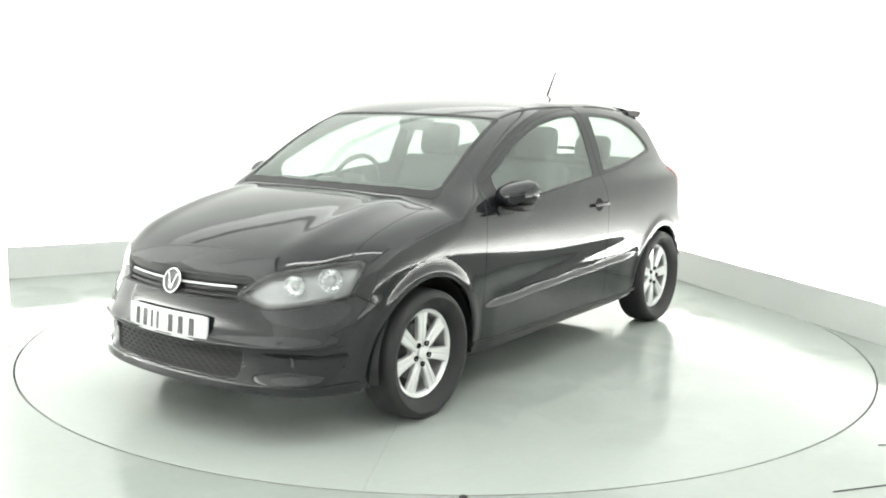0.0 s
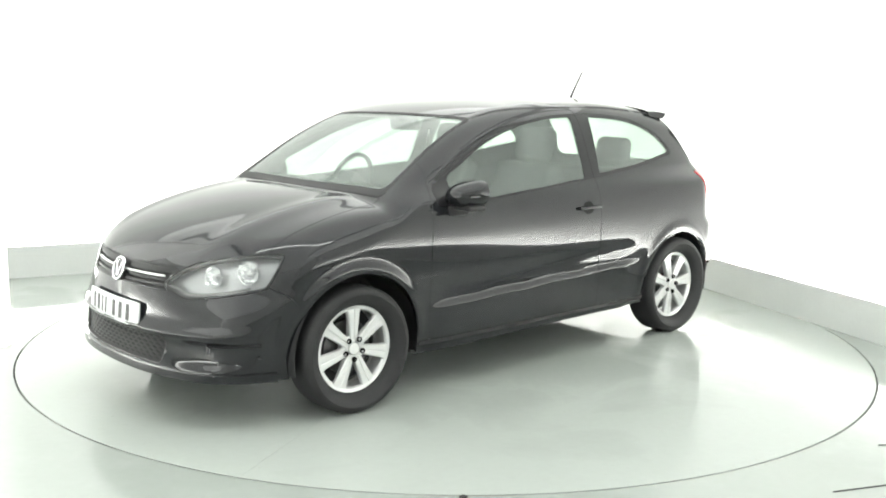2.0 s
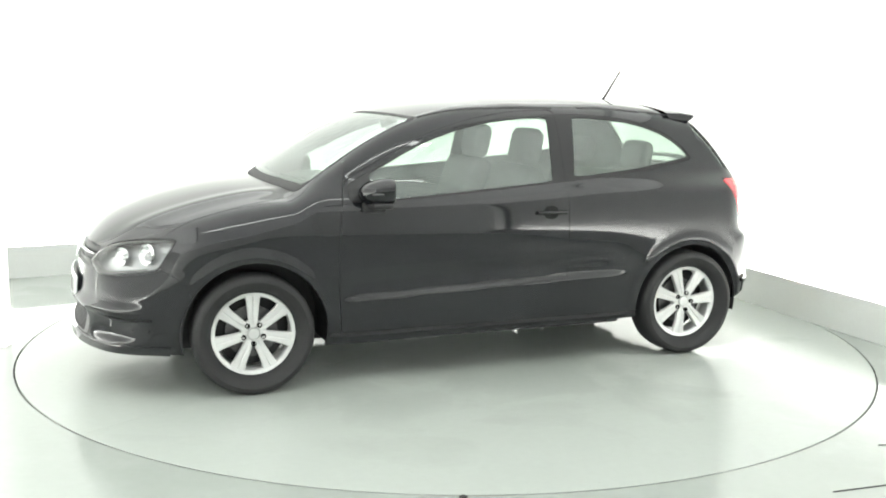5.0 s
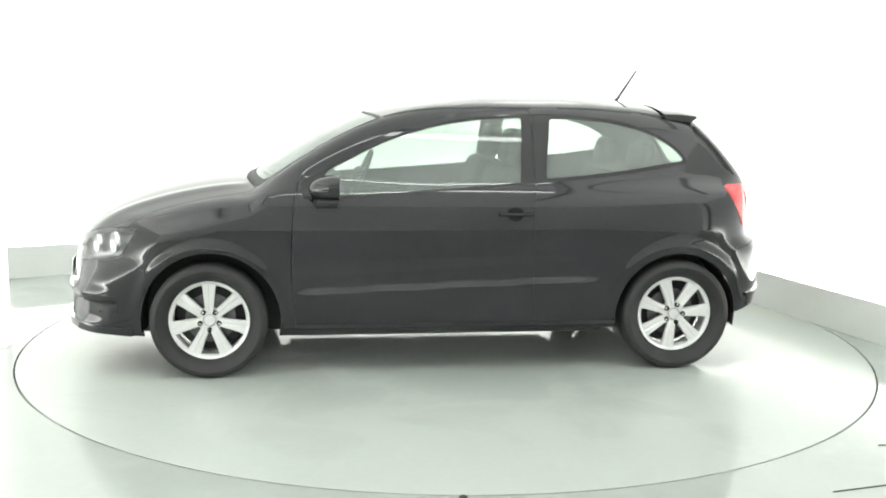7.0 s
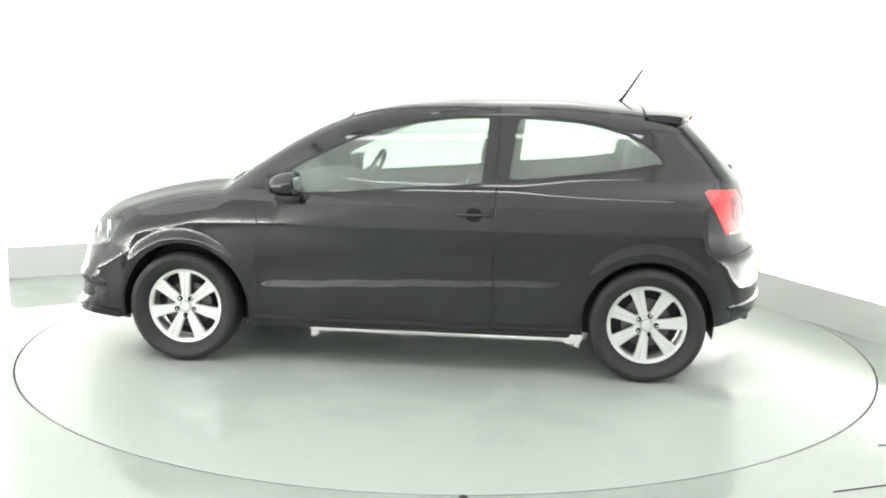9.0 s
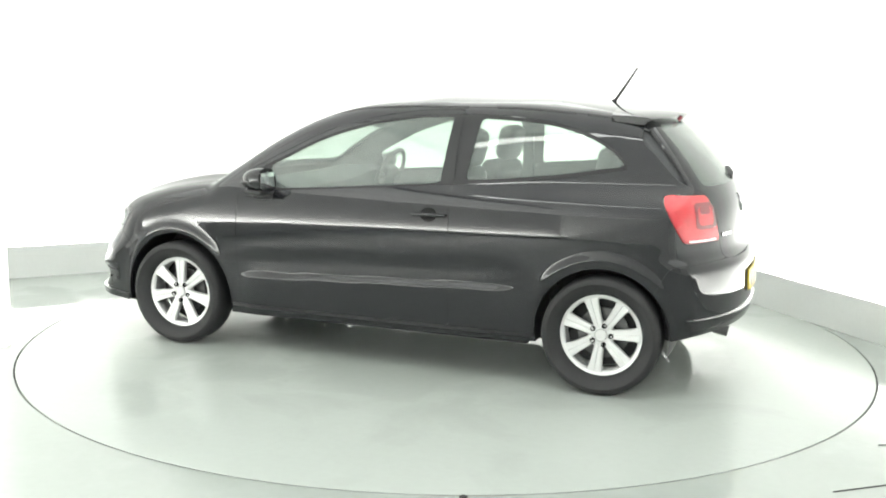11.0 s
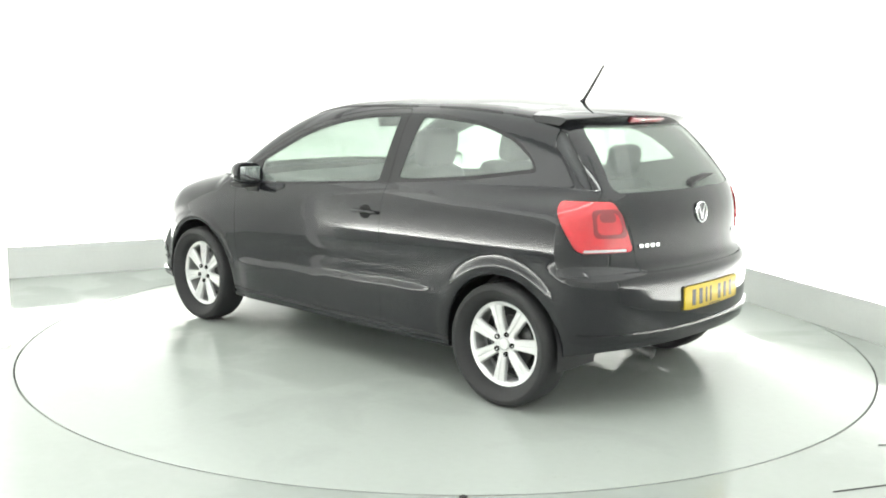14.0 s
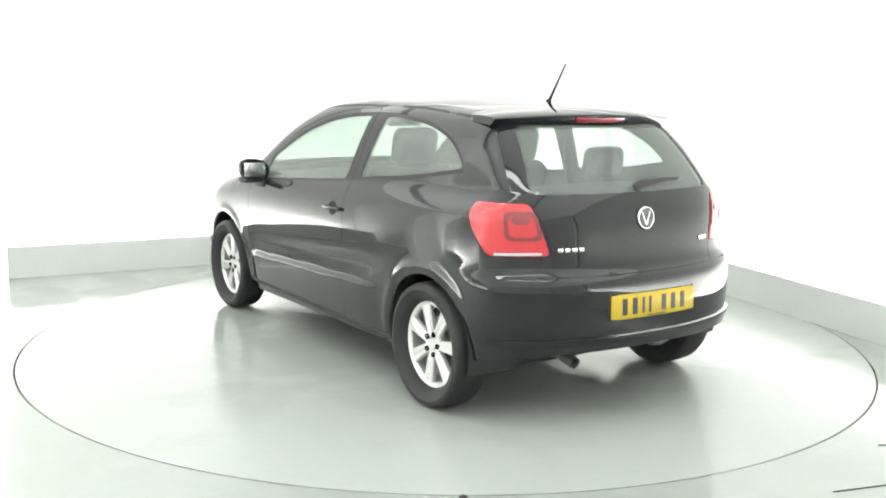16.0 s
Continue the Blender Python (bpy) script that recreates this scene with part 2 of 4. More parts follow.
# white wall surface, with an even glow added to brighten walls and reflections
GLOWWALL = mat("white_wall_glow", (0.76, 0.77, 0.75), 0.9, bump=0.1, bump_scale=120, vary=0.02, vary_scale=1.2)
GLOWWALL.node_tree.nodes["Principled BSDF"].inputs["Emission Color"].default_value = (1.0, 1.0, 0.97, 1)
GLOWWALL.node_tree.nodes["Principled BSDF"].inputs["Emission Strength"].default_value = 0.22
# return panel: stronger glow added so the door mirrors it brightly
GLOWPANEL = mat("white_panel_glow", (0.76, 0.77, 0.75), 0.9, bump=0.1, bump_scale=120, vary=0.02, vary_scale=1.2)
GLOWPANEL.node_tree.nodes["Principled BSDF"].inputs["Emission Color"].default_value = (1.0, 1.0, 0.97, 1)
GLOWPANEL.node_tree.nodes["Principled BSDF"].inputs["Emission Strength"].default_value = 1.1
BAND = mat("grey_kickboard", (0.58, 0.60, 0.58), 0.55, bump=0.1, bump_scale=90, vary=0.04, vary_scale=2.0)


def wet_floor(name, color, wet_from, wet_to):
    """Sealed floor paint: soft stains, fine grit, and thin films of water in uneven patches that dry out away from the middle."""
    m = mat(name, color, 0.22, bump=0.03, bump_scale=60, vary=0.035, vary_scale=1.1, spec=0.45)
    t = m.node_tree
    b = t.nodes["Principled BSDF"]
    co = t.nodes.new("ShaderNodeTexCoord")

    def noise(scale, detail, distort=0.0):
        n = t.nodes.new("ShaderNodeTexNoise")
        n.inputs["Scale"].default_value, n.inputs["Detail"].default_value, n.inputs["Distortion"].default_value = scale, detail, distort
        t.links.new(co.outputs["Object"], n.inputs["Vector"])
        return n.outputs[0]

    def span(src, a, b2, lo, hi):
        r = t.nodes.new("ShaderNodeMapRange")
        for i, v in enumerate((a, b2, lo, hi)):
            r.inputs[i + 1].default_value = v
        t.links.new(src, r.inputs[0])
        return r.outputs[0]

    def both(op, a, b2):
        n = t.nodes.new("ShaderNodeMath")
        n.operation = op
        t.links.new(a, n.inputs[0])
        t.links.new(b2, n.inputs[1])
        return n.outputs[0]

    dist = t.nodes.new("ShaderNodeVectorMath")
    dist.operation = "LENGTH"
    t.links.new(co.outputs["Object"], dist.inputs[0])
    near = span(dist.outputs["Value"], wet_from, wet_to, 0.22, -0.13)
    wet = span(both("ADD", noise(1.7, 7.0, 0.6), near), 0.48, 0.60, 0.0, 1.0)
    drops = span(noise(34.0, 3.0), 0.66, 0.69, 0.0, 1.0)
    wet = both("MAXIMUM", wet, both("MULTIPLY", drops, span(noise(2.3, 3.0), 0.5, 0.6, 0.0, 0.8)))
    t.links.new(span(wet, 0.0, 1.0, 0.25, 0.05), b.inputs["Roughness"])
    t.links.new(span(wet, 0.0, 1.0, 0.22, 0.55), b.inputs["Specular IOR Level"])
    return m


FLOOR = wet_floor("polished_floor", (0.285, 0.308, 0.289), 1.5, 4.2)
TABLE = wet_floor("turntable_top", (0.335, 0.360, 0.338), 0.6, 2.2)
PIT = mat("pit_steel", (0.015, 0.016, 0.015), 0.8, vary=0.2)
# unseen ceiling, given a glow to brighten bonnet reflections and floor
CEILING = mat("white_ceiling_glow", (0.80, 0.81, 0.80), 0.9, vary=0.03, vary_scale=1.5)
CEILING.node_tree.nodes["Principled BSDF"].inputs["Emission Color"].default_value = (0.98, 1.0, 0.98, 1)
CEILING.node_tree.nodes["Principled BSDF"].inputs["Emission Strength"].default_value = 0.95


# ---- mesh helpers ----


def part(name, bm, material, parent, label="", smooth=True):
    me = bpy.data.meshes.new(name)
    bm.normal_update()
    bm.to_mesh(me)
    bm.free()
    for m in material if isinstance(material, (list, tuple)) else [material]:
        me.materials.append(m)
    if smooth:
        me.polygons.foreach_set("use_smooth", [True] * len(me.polygons))
        me.set_sharp_from_angle(angle=radians(35))
    ob = new(name, me)
    if parent is not None:
        ob.parent = parent
    return tagged(ob, label=label)


def box(bm, x0, x1, y0, y1, z0, z1, m=None, bevel=0.0, seg=2):
    r = bmesh.ops.create_cube(bm, size=1)
    vs = r["verts"]
    for v in vs:
        v.co = Vector(((x0 + x1) / 2 + v.co.x * (x1 - x0), (y0 + y1) / 2 + v.co.y * (y1 - y0), (z0 + z1) / 2 + v.co.z * (z1 - z0)))
    if bevel:
        es = list({e for v in vs for e in v.link_edges})
        r = bmesh.ops.bevel(bm, geom=es, offset=bevel, segments=seg, affect="EDGES", profile=0.5)
        vs = list({v for f in r["faces"] for v in f.verts} | {v for v in vs if v.is_valid})
    if m is not None:
        bmesh.ops.transform(bm, matrix=m, verts=vs)
    return vs


def lathe(bm, profile, n=48, axis="y", m=None, close=False):
    """Turns a profile of (radius, along) round an axis."""
    rings = []
    for r, a in profile:
        ring = []
        for i in range(n):
            t = 2 * math.pi * i / n
            c, s = r * math.cos(t), r * math.sin(t)
            co = {"y": (c, a, s), "x": (a, c, s), "z": (c, s, a)}[axis]
            ring.append(bm.verts.new(m @ Vector(co) if m else co))
        rings.append(ring)
    for a, b in zip(rings, rings[1:] + ([rings[0]] if close else [])):
        for i in range(n):
            bm.faces.new((a[i], a[(i + 1) % n], b[(i + 1) % n], b[i]))
    if not close:
        bm.faces.new(rings[0][::-1])
        bm.faces.new(rings[-1])
    bmesh.ops.recalc_face_normals(bm, faces=bm.faces[:])
    return rings


def tube(bm, points, radii, n=10):
    """A round bar along points."""
    rings = []
    pts = [Vector(p) for p in points]
    for i, p in enumerate(pts):
        d = (pts[min(i + 1, len(pts) - 1)] - pts[max(i - 1, 0)]).normalized()
        a = d.orthogonal().normalized() if i == 0 else (a - d * a.dot(d)).normalized()
        b = d.cross(a)
        r = radii[i] if isinstance(radii, (list, tuple)) else radii
        rings.append([bm.verts.new(p + r * (a * math.cos(2 * math.pi * k / n) + b * math.sin(2 * math.pi * k / n))) for k in range(n)])
    for u, v in zip(rings, rings[1:]):
        for k in range(n):
            bm.faces.new((u[k], u[(k + 1) % n], v[(k + 1) % n], v[k]))
    bm.faces.new(rings[0][::-1])
    bm.faces.new(rings[-1])


def prism(bm, outline, depth, m):
    """A flat outline (x, y) given a thickness along z, moved by m."""
    a = [bm.verts.new(m @ Vector((x, y, 0))) for x, y in outline]
    b = [bm.verts.new(m @ Vector((x, y, depth))) for x, y in outline]
    n = len(a)
    fs = [bm.faces.new(a[::-1]), bm.faces.new(b)]
    fs += [bm.faces.new((a[i], a[(i + 1) % n], b[(i + 1) % n], b[i])) for i in range(n)]
    bmesh.ops.recalc_face_normals(bm, faces=fs)


# ---- the room: a white photo booth with a turntable ----
def slab(name, a, b, z0, z1, thick, material, label, category):
    """An upright wall from a to b in plan, its thickness on the far side."""
    a, b = Vector((*a, 0)), Vector((*b, 0))
    d = (b - a).normalized()
    n = Vector((-d.y, d.x, 0))
    bm = bmesh.new()
    m = Matrix(((d.x, n.x, 0, a.x), (d.y, n.y, 0, a.y), (0, 0, 1, 0), (0, 0, 0, 1)))
    box(bm, 0, (b - a).length, 0, thick, z0, z1, m)
    return tagged(part(name, bm, material, None, smooth=False), label, category, kind="structure")


CORNER, LEFT_END, RIGHT_END = (1.10, 3.92), (-4.40, 0.86), (4.55, -5.2)
def inset(a, b, d):
    a, b = Vector(a), Vector(b)
    t = (b - a).normalized()
    n = Vector((t.y, -t.x)) * d
    return tuple(a + n), tuple(b + n)


# both walls carry the added glow; it stands for no lamp
slab("wall_left", *inset(LEFT_END, (1.9, 4.365), -0.28), 0, CEIL, 0.15, GLOWWALL, "backlit white fabric booth wall", "wall")
slab("wall_right", *inset((0.7, 4.977), RIGHT_END, -0.28), 0, CEIL, 0.15, GLOWWALL, "backlit white fabric booth wall", "wall")
slab("baseboard_left", *inset((-4.40, 0.86), (1.05, 3.892), 0.016), 0, 0.245, 0.014, BAND, "low pale grey kickboard along the booth wall", "kickboard")
slab("baseboard_right", *inset((1.12, 3.868), RIGHT_END, 0.016), 0, 0.245, 0.014, BAND, "low pale grey kickboard along the booth wall", "kickboard")
slab("baseboard_far_left", (-4.28, -9.1), (-4.28, -0.62), 0, 0.245, 0.014, BAND, "unseen low pale grey kickboard added along the side wall", "kickboard")
slab("wall_return", (-4.6, -0.42), (-2.50, -0.52), 0, CEIL, 0.08, GLOWPANEL, "white return panel with added glow at the booth's entrance", "wall")
# three walls out of view, their glow added to lift the car's flank
slab("wall_far_left", (-4.55, -9.2), (-4.55, 1.2), 0, CEIL, 0.15, GLOWWALL, "unseen white side wall of the booth with added glow", "wall")
slab("wall_behind", (4.7, -9.2), (-4.7, -9.2), 0, CEIL, 0.15, GLOWWALL, "unseen white wall behind the camera with added glow", "wall")
slab("wall_far_right", (4.6, -5.15), (4.6, -9.3), 0, CEIL, 0.15, GLOWWALL, "unseen white side wall near the entrance with added glow", "wall")
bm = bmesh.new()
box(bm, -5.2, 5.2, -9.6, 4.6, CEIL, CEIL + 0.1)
tagged(part("ceiling", bm, CEILING, None, smooth=False), "unseen white booth ceiling with added glow", "ceiling", kind="structure")


def ring_plate(bm, r_in, outer, z):
    """A sheet from a round hole out to a rectangle."""
    n = 192
    x0, x1, y0, y1 = outer
    a, b = [], []
    for i in range(n):
        t = 2 * math.pi * i / n
        c, s = math.cos(t), math.sin(t)
        k = min((x1 if c > 0 else -x0) / max(abs(c), 1e-6), (y1 if s > 0 else -y0) / max(abs(s), 1e-6))
        a.append(bm.verts.new((r_in * c, r_in * s, z)))
        b.append(bm.verts.new((k * c, k * s, z)))
    w = [bm.verts.new((v.co.x, v.co.y, z - 0.08)) for v in a]
    for i in range(n):
        j = (i + 1) % n
        bm.faces.new((a[i], b[i], b[j], a[j]))
        bm.faces.new((w[i], a[i], a[j], w[j]))


bm = bmesh.new()
ring_plate(bm, TABLE_R + 0.010, (-5.2, 5.2, -9.6, 4.6), 0.0)
tagged(part("floor", bm, FLOOR, None, smooth=False), "polished pale grey-green booth floor", "floor", kind="structure")
bm = bmesh.new()
lathe(bm, [(2.7, -0.12), (2.7, -0.075)], 96, "z")
tagged(part("ground", bm, PIT, None), "dark pit floor under the turntable", "pit", kind="structure")

for a, b in (((1.47, -2.362), (2.75, -1.96)), ((1.86, -1.86), (2.3, -1.80))):
    a, b = Vector((*a, 0)), Vector((*b, 0))
    d = (b - a).normalized()
    bm = bmesh.new()
    box(bm, 0, (b - a).length, -0.0025, 0.0025, 0.0005, 0.004, Matrix(((d.x, -d.y, 0, a.x), (d.y, d.x, 0, a.y), (0, 0, 1, 0), (0, 0, 0, 1))), bevel=0.001)
    tagged(part("trim", bm, PIT, None), "thin dark joint strip in the floor", "floor joint", kind="structure")
bm = bmesh.new()
lathe(bm, [(0.016, -0.02), (0.016, 0.003), (0.013, 0.005)], 20, "z", pose(0.075, -2.462, 0))
tagged(part("floor_bolt", bm, PIT, None), "small dark bolt set in the floor beside the turntable", "bolt")

# turntable: two half plates on one drum, with a fine joint between them
turntable = tagged(new("turntable"), "large round pale grey turntable carrying the car", "turntable")


def half_plate(a0, a1):
    bm = bmesh.new()
    n, g = 96, 0.0006
    ca, sa = math.cos((a0 + a1) / 2), math.sin((a0 + a1) / 2)
    top = [Vector((g * ca, g * sa, 0))] + [Vector((g * ca + TABLE_R * math.cos(a0 + (a1 - a0) * i / n), g * sa + TABLE_R * math.sin(a0 + (a1 - a0) * i / n), 0)) for i in range(n + 1)]
    va = [bm.verts.new(v) for v in top]
    vb = [bm.verts.new(v - Vector((0, 0, 0.03))) for v in top]
    bm.faces.new(va)
    bm.faces.new(vb[::-1])
    for i in range(len(va)):
        j = (i + 1) % len(va)
        bm.faces.new((va[j], va[i], vb[i], vb[j]))
    bmesh.ops.recalc_face_normals(bm, faces=bm.faces[:])
    return bm


SEAM = radians(29.3)
for k in range(2):
    part("plate", half_plate(SEAM + k * math.pi, SEAM + (k + 1) * math.pi), TABLE, turntable, smooth=False)
bm = bmesh.new()
lathe(bm, [(TABLE_R - 0.1, -0.075), (TABLE_R - 0.1, -0.031)], 96, "z")
part("drum", bm, PIT, turntable, "dark steel drum")

# ---- the car ----
car = tagged(new("car"), "black three-door hatchback with silver alloy wheels on the turntable", "car")


def panel(name, patches, material, parent, label="", rim=0.014, lift=0.0):
    """A sheet cut from the skin, its edges turned inwards, as one mesh."""
    co, no, faces = [], [], []
    for q in patches:
        if not q.faces:
            continue
        n0 = len(co)
        nn = normal(q.p)
        p = q.p + nn * lift
        count = {}
        for f in q.faces:
            for k, i in enumerate(f):
                j = f[(k + 1) % len(f)]
                count[(i, j)] = count.get((i, j), 0) + 1
        tri = np.array([f[:3] for f in q.faces])
        a, b, c = q.p[tri[:, 0]], q.p[tri[:, 1]], q.p[tri[:, 2]]
        flip = (np.cross(b - a, c - b) * nn[tri[:, 0]]).sum() < 0
        co += p.tolist()
        no += nn.tolist()
        faces += [tuple(n0 + i for i in (f[::-1] if flip else f)) for f in q.faces]
        if rim:
            lid = {}
            for (i, j) in count:
                if (j, i) in count:
                    continue
                for k in (i, j):
                    if k not in lid:
                        lid[k] = len(co)
                        co.extend([p[k].tolist(), (p[k] - nn[k] * rim).tolist()])
                        no.extend([nn[k].tolist(), nn[k].tolist()])
                a, b = lid[i], lid[j]
                faces.append((a + 1, a, b, b + 1) if flip else (b + 1, b, a, a + 1))
    me = bpy.data.meshes.new(name)
    me.from_pydata(co, [], faces)
    me.materials.append(material)
    me.polygons.foreach_set("use_smooth", [True] * len(me.polygons))
    me.normals_split_custom_set_from_vertices(no)
    ob = new(name, me)
    ob.parent = parent
    return tagged(ob, label=label)


NETS = {"top": net("top", -1.95, 2.1, -0.9, 0.9), "left": net("left", -1.95, 2.1, 0.19, 1.5), "right": net("right", -1.95, 2.1, 0.19, 1.5),
        "front": net("front", -0.9, 0.9, 0.19, 1.0), "rear": net("rear", -0.9, 0.9, 0.19, 1.5)}
X, Y, Z = (lambda p: p[:, 0]), (lambda p: np.abs(p[:, 1])), (lambda p: p[:, 2])


def bow(p):
    return p[:, 0] + 0.20 * p[:, 1] ** 2


SILL = curve([(1.0, 0.935), (0.6, 0.940), (0.0, 0.978), (-0.4, 1.010), (-0.5, 1.018), (-0.9, 1.055), (-1.3, 1.115)], 0.02)
RAIL = curve([(0.95, 0.90), (0.567, 1.095), (0.3, 1.222), (0.0, 1.305), (-0.27, 1.338), (-0.55, 1.345), (-0.86, 1.325), (-1.1, 1.265), (-1.25, 1.18), (-1.36, 1.05)], 0.02)
glass_door = within(lambda p: Z(p) - SILL(X(p)), lambda p: RAIL(X(p)) - Z(p), lambda p: X(p) + 0.37 + 0.07 * (Z(p) - 1.0), lambda p: 0.64 - X(p), soft=0.02)
glass_rear = within(lambda p: Z(p) - SILL(X(p)) - 0.008, lambda p: RAIL(X(p)) - Z(p) - 0.004, lambda p: -0.505 - 0.13 * (Z(p) - 1.02) - X(p), lambda p: X(p) + 1.30, soft=0.022)
band = within(lambda p: Z(p) - SILL(X(p)) + 0.012, lambda p: RAIL(X(p)) - Z(p) + 0.012, lambda p: X(p) + 1.318, lambda p: 0.76 - X(p), soft=0.025)
HOOD_SIDE = curve([(0.8, 0.645), (1.1, 0.672), (1.4, 0.690), (1.6, 0.702), (2.0, 0.70)], 0.03)
screen = within(lambda p: bow(p) - 0.425, lambda p: 1.035 - bow(p), lambda p: 0.522 + 0.125 * X(p) - Y(p), soft=0.05)
cowl = within(lambda p: bow(p) - 0.41, lambda p: 1.078 - bow(p), lambda p: 0.540 + 0.125 * X(p) - Y(p), soft=0.03)
hood = within(lambda p: bow(p) - 1.083, lambda p: HOOD_SIDE(X(p)) - Y(p), lambda p: Z(p) - np.maximum(0.698, lamp_top(np.minimum(Y(p), 0.80)) + 0.003))
DOOR_F = curve([(0.2, 0.795), (0.6, 0.815), (0.9, 0.80), (1.0, 0.78)], 0.03)
door = within(lambda p: DOOR_F(Z(p)) - X(p), lambda p: X(p) + 0.445, lambda p: Z(p) - 0.262, lambda p: RAIL(X(p)) + 0.035 - Z(p), soft=0.03)
lamp_top = curve([(0.36, 0.622), (0.40, 0.662), (0.48, 0.717), (0.62, 0.754), (0.74, 0.768), (0.85, 0.772)], 0.01)
lamp_low = curve([(0.36, 0.618), (0.42, 0.596), (0.496, 0.574), (0.60, 0.585), (0.718, 0.612), (0.80, 0.66)], 0.01)
headlamp = within(lambda p: lamp_top(Y(p)) - Z(p), lambda p: Z(p) - lamp_low(Y(p)), lambda p: Y(p) - 0.37, lambda p: X(p) - 1.580 - 0.62 * (0.758 - Z(p)), soft=0.005)
grille = within(lambda p: 0.692 - Z(p), lambda p: Z(p) - 0.594, lambda p: 0.42 - Y(p), outside(headlamp, 0.004), lambda p: X(p) - 1.6, soft=0.015)
intake = within(lambda p: 0.408 - Z(p), lambda p: Z(p) - 0.282, lambda p: 0.435 + 0.25 * (Z(p) - 0.40) - Y(p), lambda p: X(p) - 1.6, soft=0.03)
fog = within(lambda p: 0.425 - Z(p), lambda p: Z(p) - 0.315, lambda p: Y(p) - 0.60, lambda p: X(p) - 1.69, soft=0.03)
BUMP_F = curve([(1.4, 0.30), (1.50, 0.44), (1.56, 0.57), (1.64, 0.62), (1.72, 0.66), (2.1, 0.70)], 0.012)
bumper_f = within(lambda p: BUMP_F(X(p)) - Z(p), lambda p: X(p) - 1.42)
tail_lamp = within(lambda p: 0.996 - Z(p), lambda p: Z(p) - 0.768, lambda p: -1.492 - 0.53 * (0.99 - Z(p)) - X(p), lambda p: Y(p) - 0.513 - 0.31 * (Z(p) - 0.80), soft=0.025)
GATE = curve([(0.6, 0.485), (0.78, 0.50), (0.99, 0.570), (1.05, 0.64), (1.2, 0.615), (1.4, 0.56)], 0.015)
ROOF_SIDE = curve([(0.5, 0.575), (0.2, 0.575), (-0.4, 0.565), (-1.0, 0.55), (-1.6, 0.50)], 0.05)
roof = within(lambda p: 0.406 - bow(p), lambda p: ROOF_SIDE(X(p)) - Y(p), lambda p: Z(p) - 1.2, lambda p: X(p) + 1.36)
tailgate = within(lambda p: GATE(Z(p)) - Y(p), lambda p: Z(p) - 0.678, lambda p: -1.365 - X(p), soft=0.02)
rear_glass = within(lambda p: Z(p) - 1.030, lambda p: 1.322 - Z(p), lambda p: 0.560 - 0.30 * (Z(p) - 1.03) - Y(p), lambda p: -1.2 - X(p), soft=0.05)
BUMP_R = curve([(-1.4, 0.40), (-1.5, 0.55), (-1.56, 0.66), (-2.0, 0.695)], 0.015)
bumper_r = within(lambda p: BUMP_R(X(p)) - Z(p), lambda p: -1.40 - X(p))


def arch(hx, r):
    return lambda p: r - np.hypot(p[:, 0] - hx, p[:, 2] - HUB_Z)


arch_f, arch_r = arch(HUB_F - 0.01, 0.352), arch(HUB_R, 0.336)
sill = within(lambda p: 0.262 - Z(p), lambda p: X(p) + 0.95, lambda p: 0.93 - X(p))
CLIP = [outside(arch_f), outside(arch_r)]
FOOT = curve([(-1.9, 0.346), (-1.7, 0.328), (-1.5, 0.285), (-1.0, 0.235), (0.0, 0.225), (0.9, 0.212), (1.5, 0.208), (1.75, 0.222), (2.1, 0.236)], 0.02)
LOW = CLIP + [lambda p: Z(p) - FOOT(X(p))]
GAP = 0.0025


def cuts(views, *fields):
    out = []
    for v in views:
        q = NETS[v]
        for f in fields:
            q = q.cut(f)
        out.append(q)
    return out


def inner(f):
    return grown(f, -GAP)


SIDES = (("left",), ("right",))
windows = [outside(glass_door), outside(glass_rear)]
for side in SIDES:
    front_side = side + ("front", "top")
    sgn = 1 if side == ("left",) else -1
    half = lambda p, s=sgn: p[:, 1] * s
    d = panel("door", cuts(side + ("top",), half, inner(door), outside(band), *LOW), PAINT, car, "black painted door")
    panel("door_glass", cuts(side, glass_door), GLASS, d, "green-tinted side window", rim=0.004, lift=-0.006)
    panel("window_frame", cuts(side, grown(band, -0.002), *windows, inner(door)), GLOSS, d, "gloss black window surround", rim=0.012, lift=-0.002)
    q = panel("body_side", cuts(side + ("rear", "top"), half, lambda p: DOOR_F(Z(p)) - X(p), outside(door, GAP), outside(band), outside(sill, GAP), outside(tail_lamp, GAP), outside(bumper_r, GAP),
              outside(tailgate, GAP), outside(cowl, GAP), outside(roof, 0.003), *LOW), PAINT, car, "black painted body side")
    panel("quarter_glass", cuts(side, glass_rear), GLASS, q, "green-tinted rear side window", rim=0.004, lift=-0.006)
    panel("pillar_trim", cuts(side, grown(band, -0.002), *windows, outside(door, GAP)), GLOSS, q, "gloss black pillar trim", rim=0.012, lift=-0.002)
    panel("front_wing", cuts(front_side, half, lambda p: X(p) - DOOR_F(Z(p)) - GAP, outside(hood, GAP), outside(headlamp, GAP), outside(bumper_f, GAP), outside(sill, GAP), outside(grille, GAP), outside(cowl, GAP), *LOW), PAINT, car, "black painted front wing")
    panel("side_sill", cuts(side, inner(sill), *LOW), PAINT, car, "black painted sill")
    panel("headlamp_cover", cuts(front_side, half, inner(headlamp)), CLEAR, car, "clear headlamp cover", rim=0.0)
    panel("tail_lamp", cuts(side + ("rear",), half, inner(tail_lamp)), RED, car, "red tail lamp", lift=0.005, rim=0.02)
panel("bonnet", cuts(("top", "front"), inner(hood)), PAINT, car, "black painted bonnet")
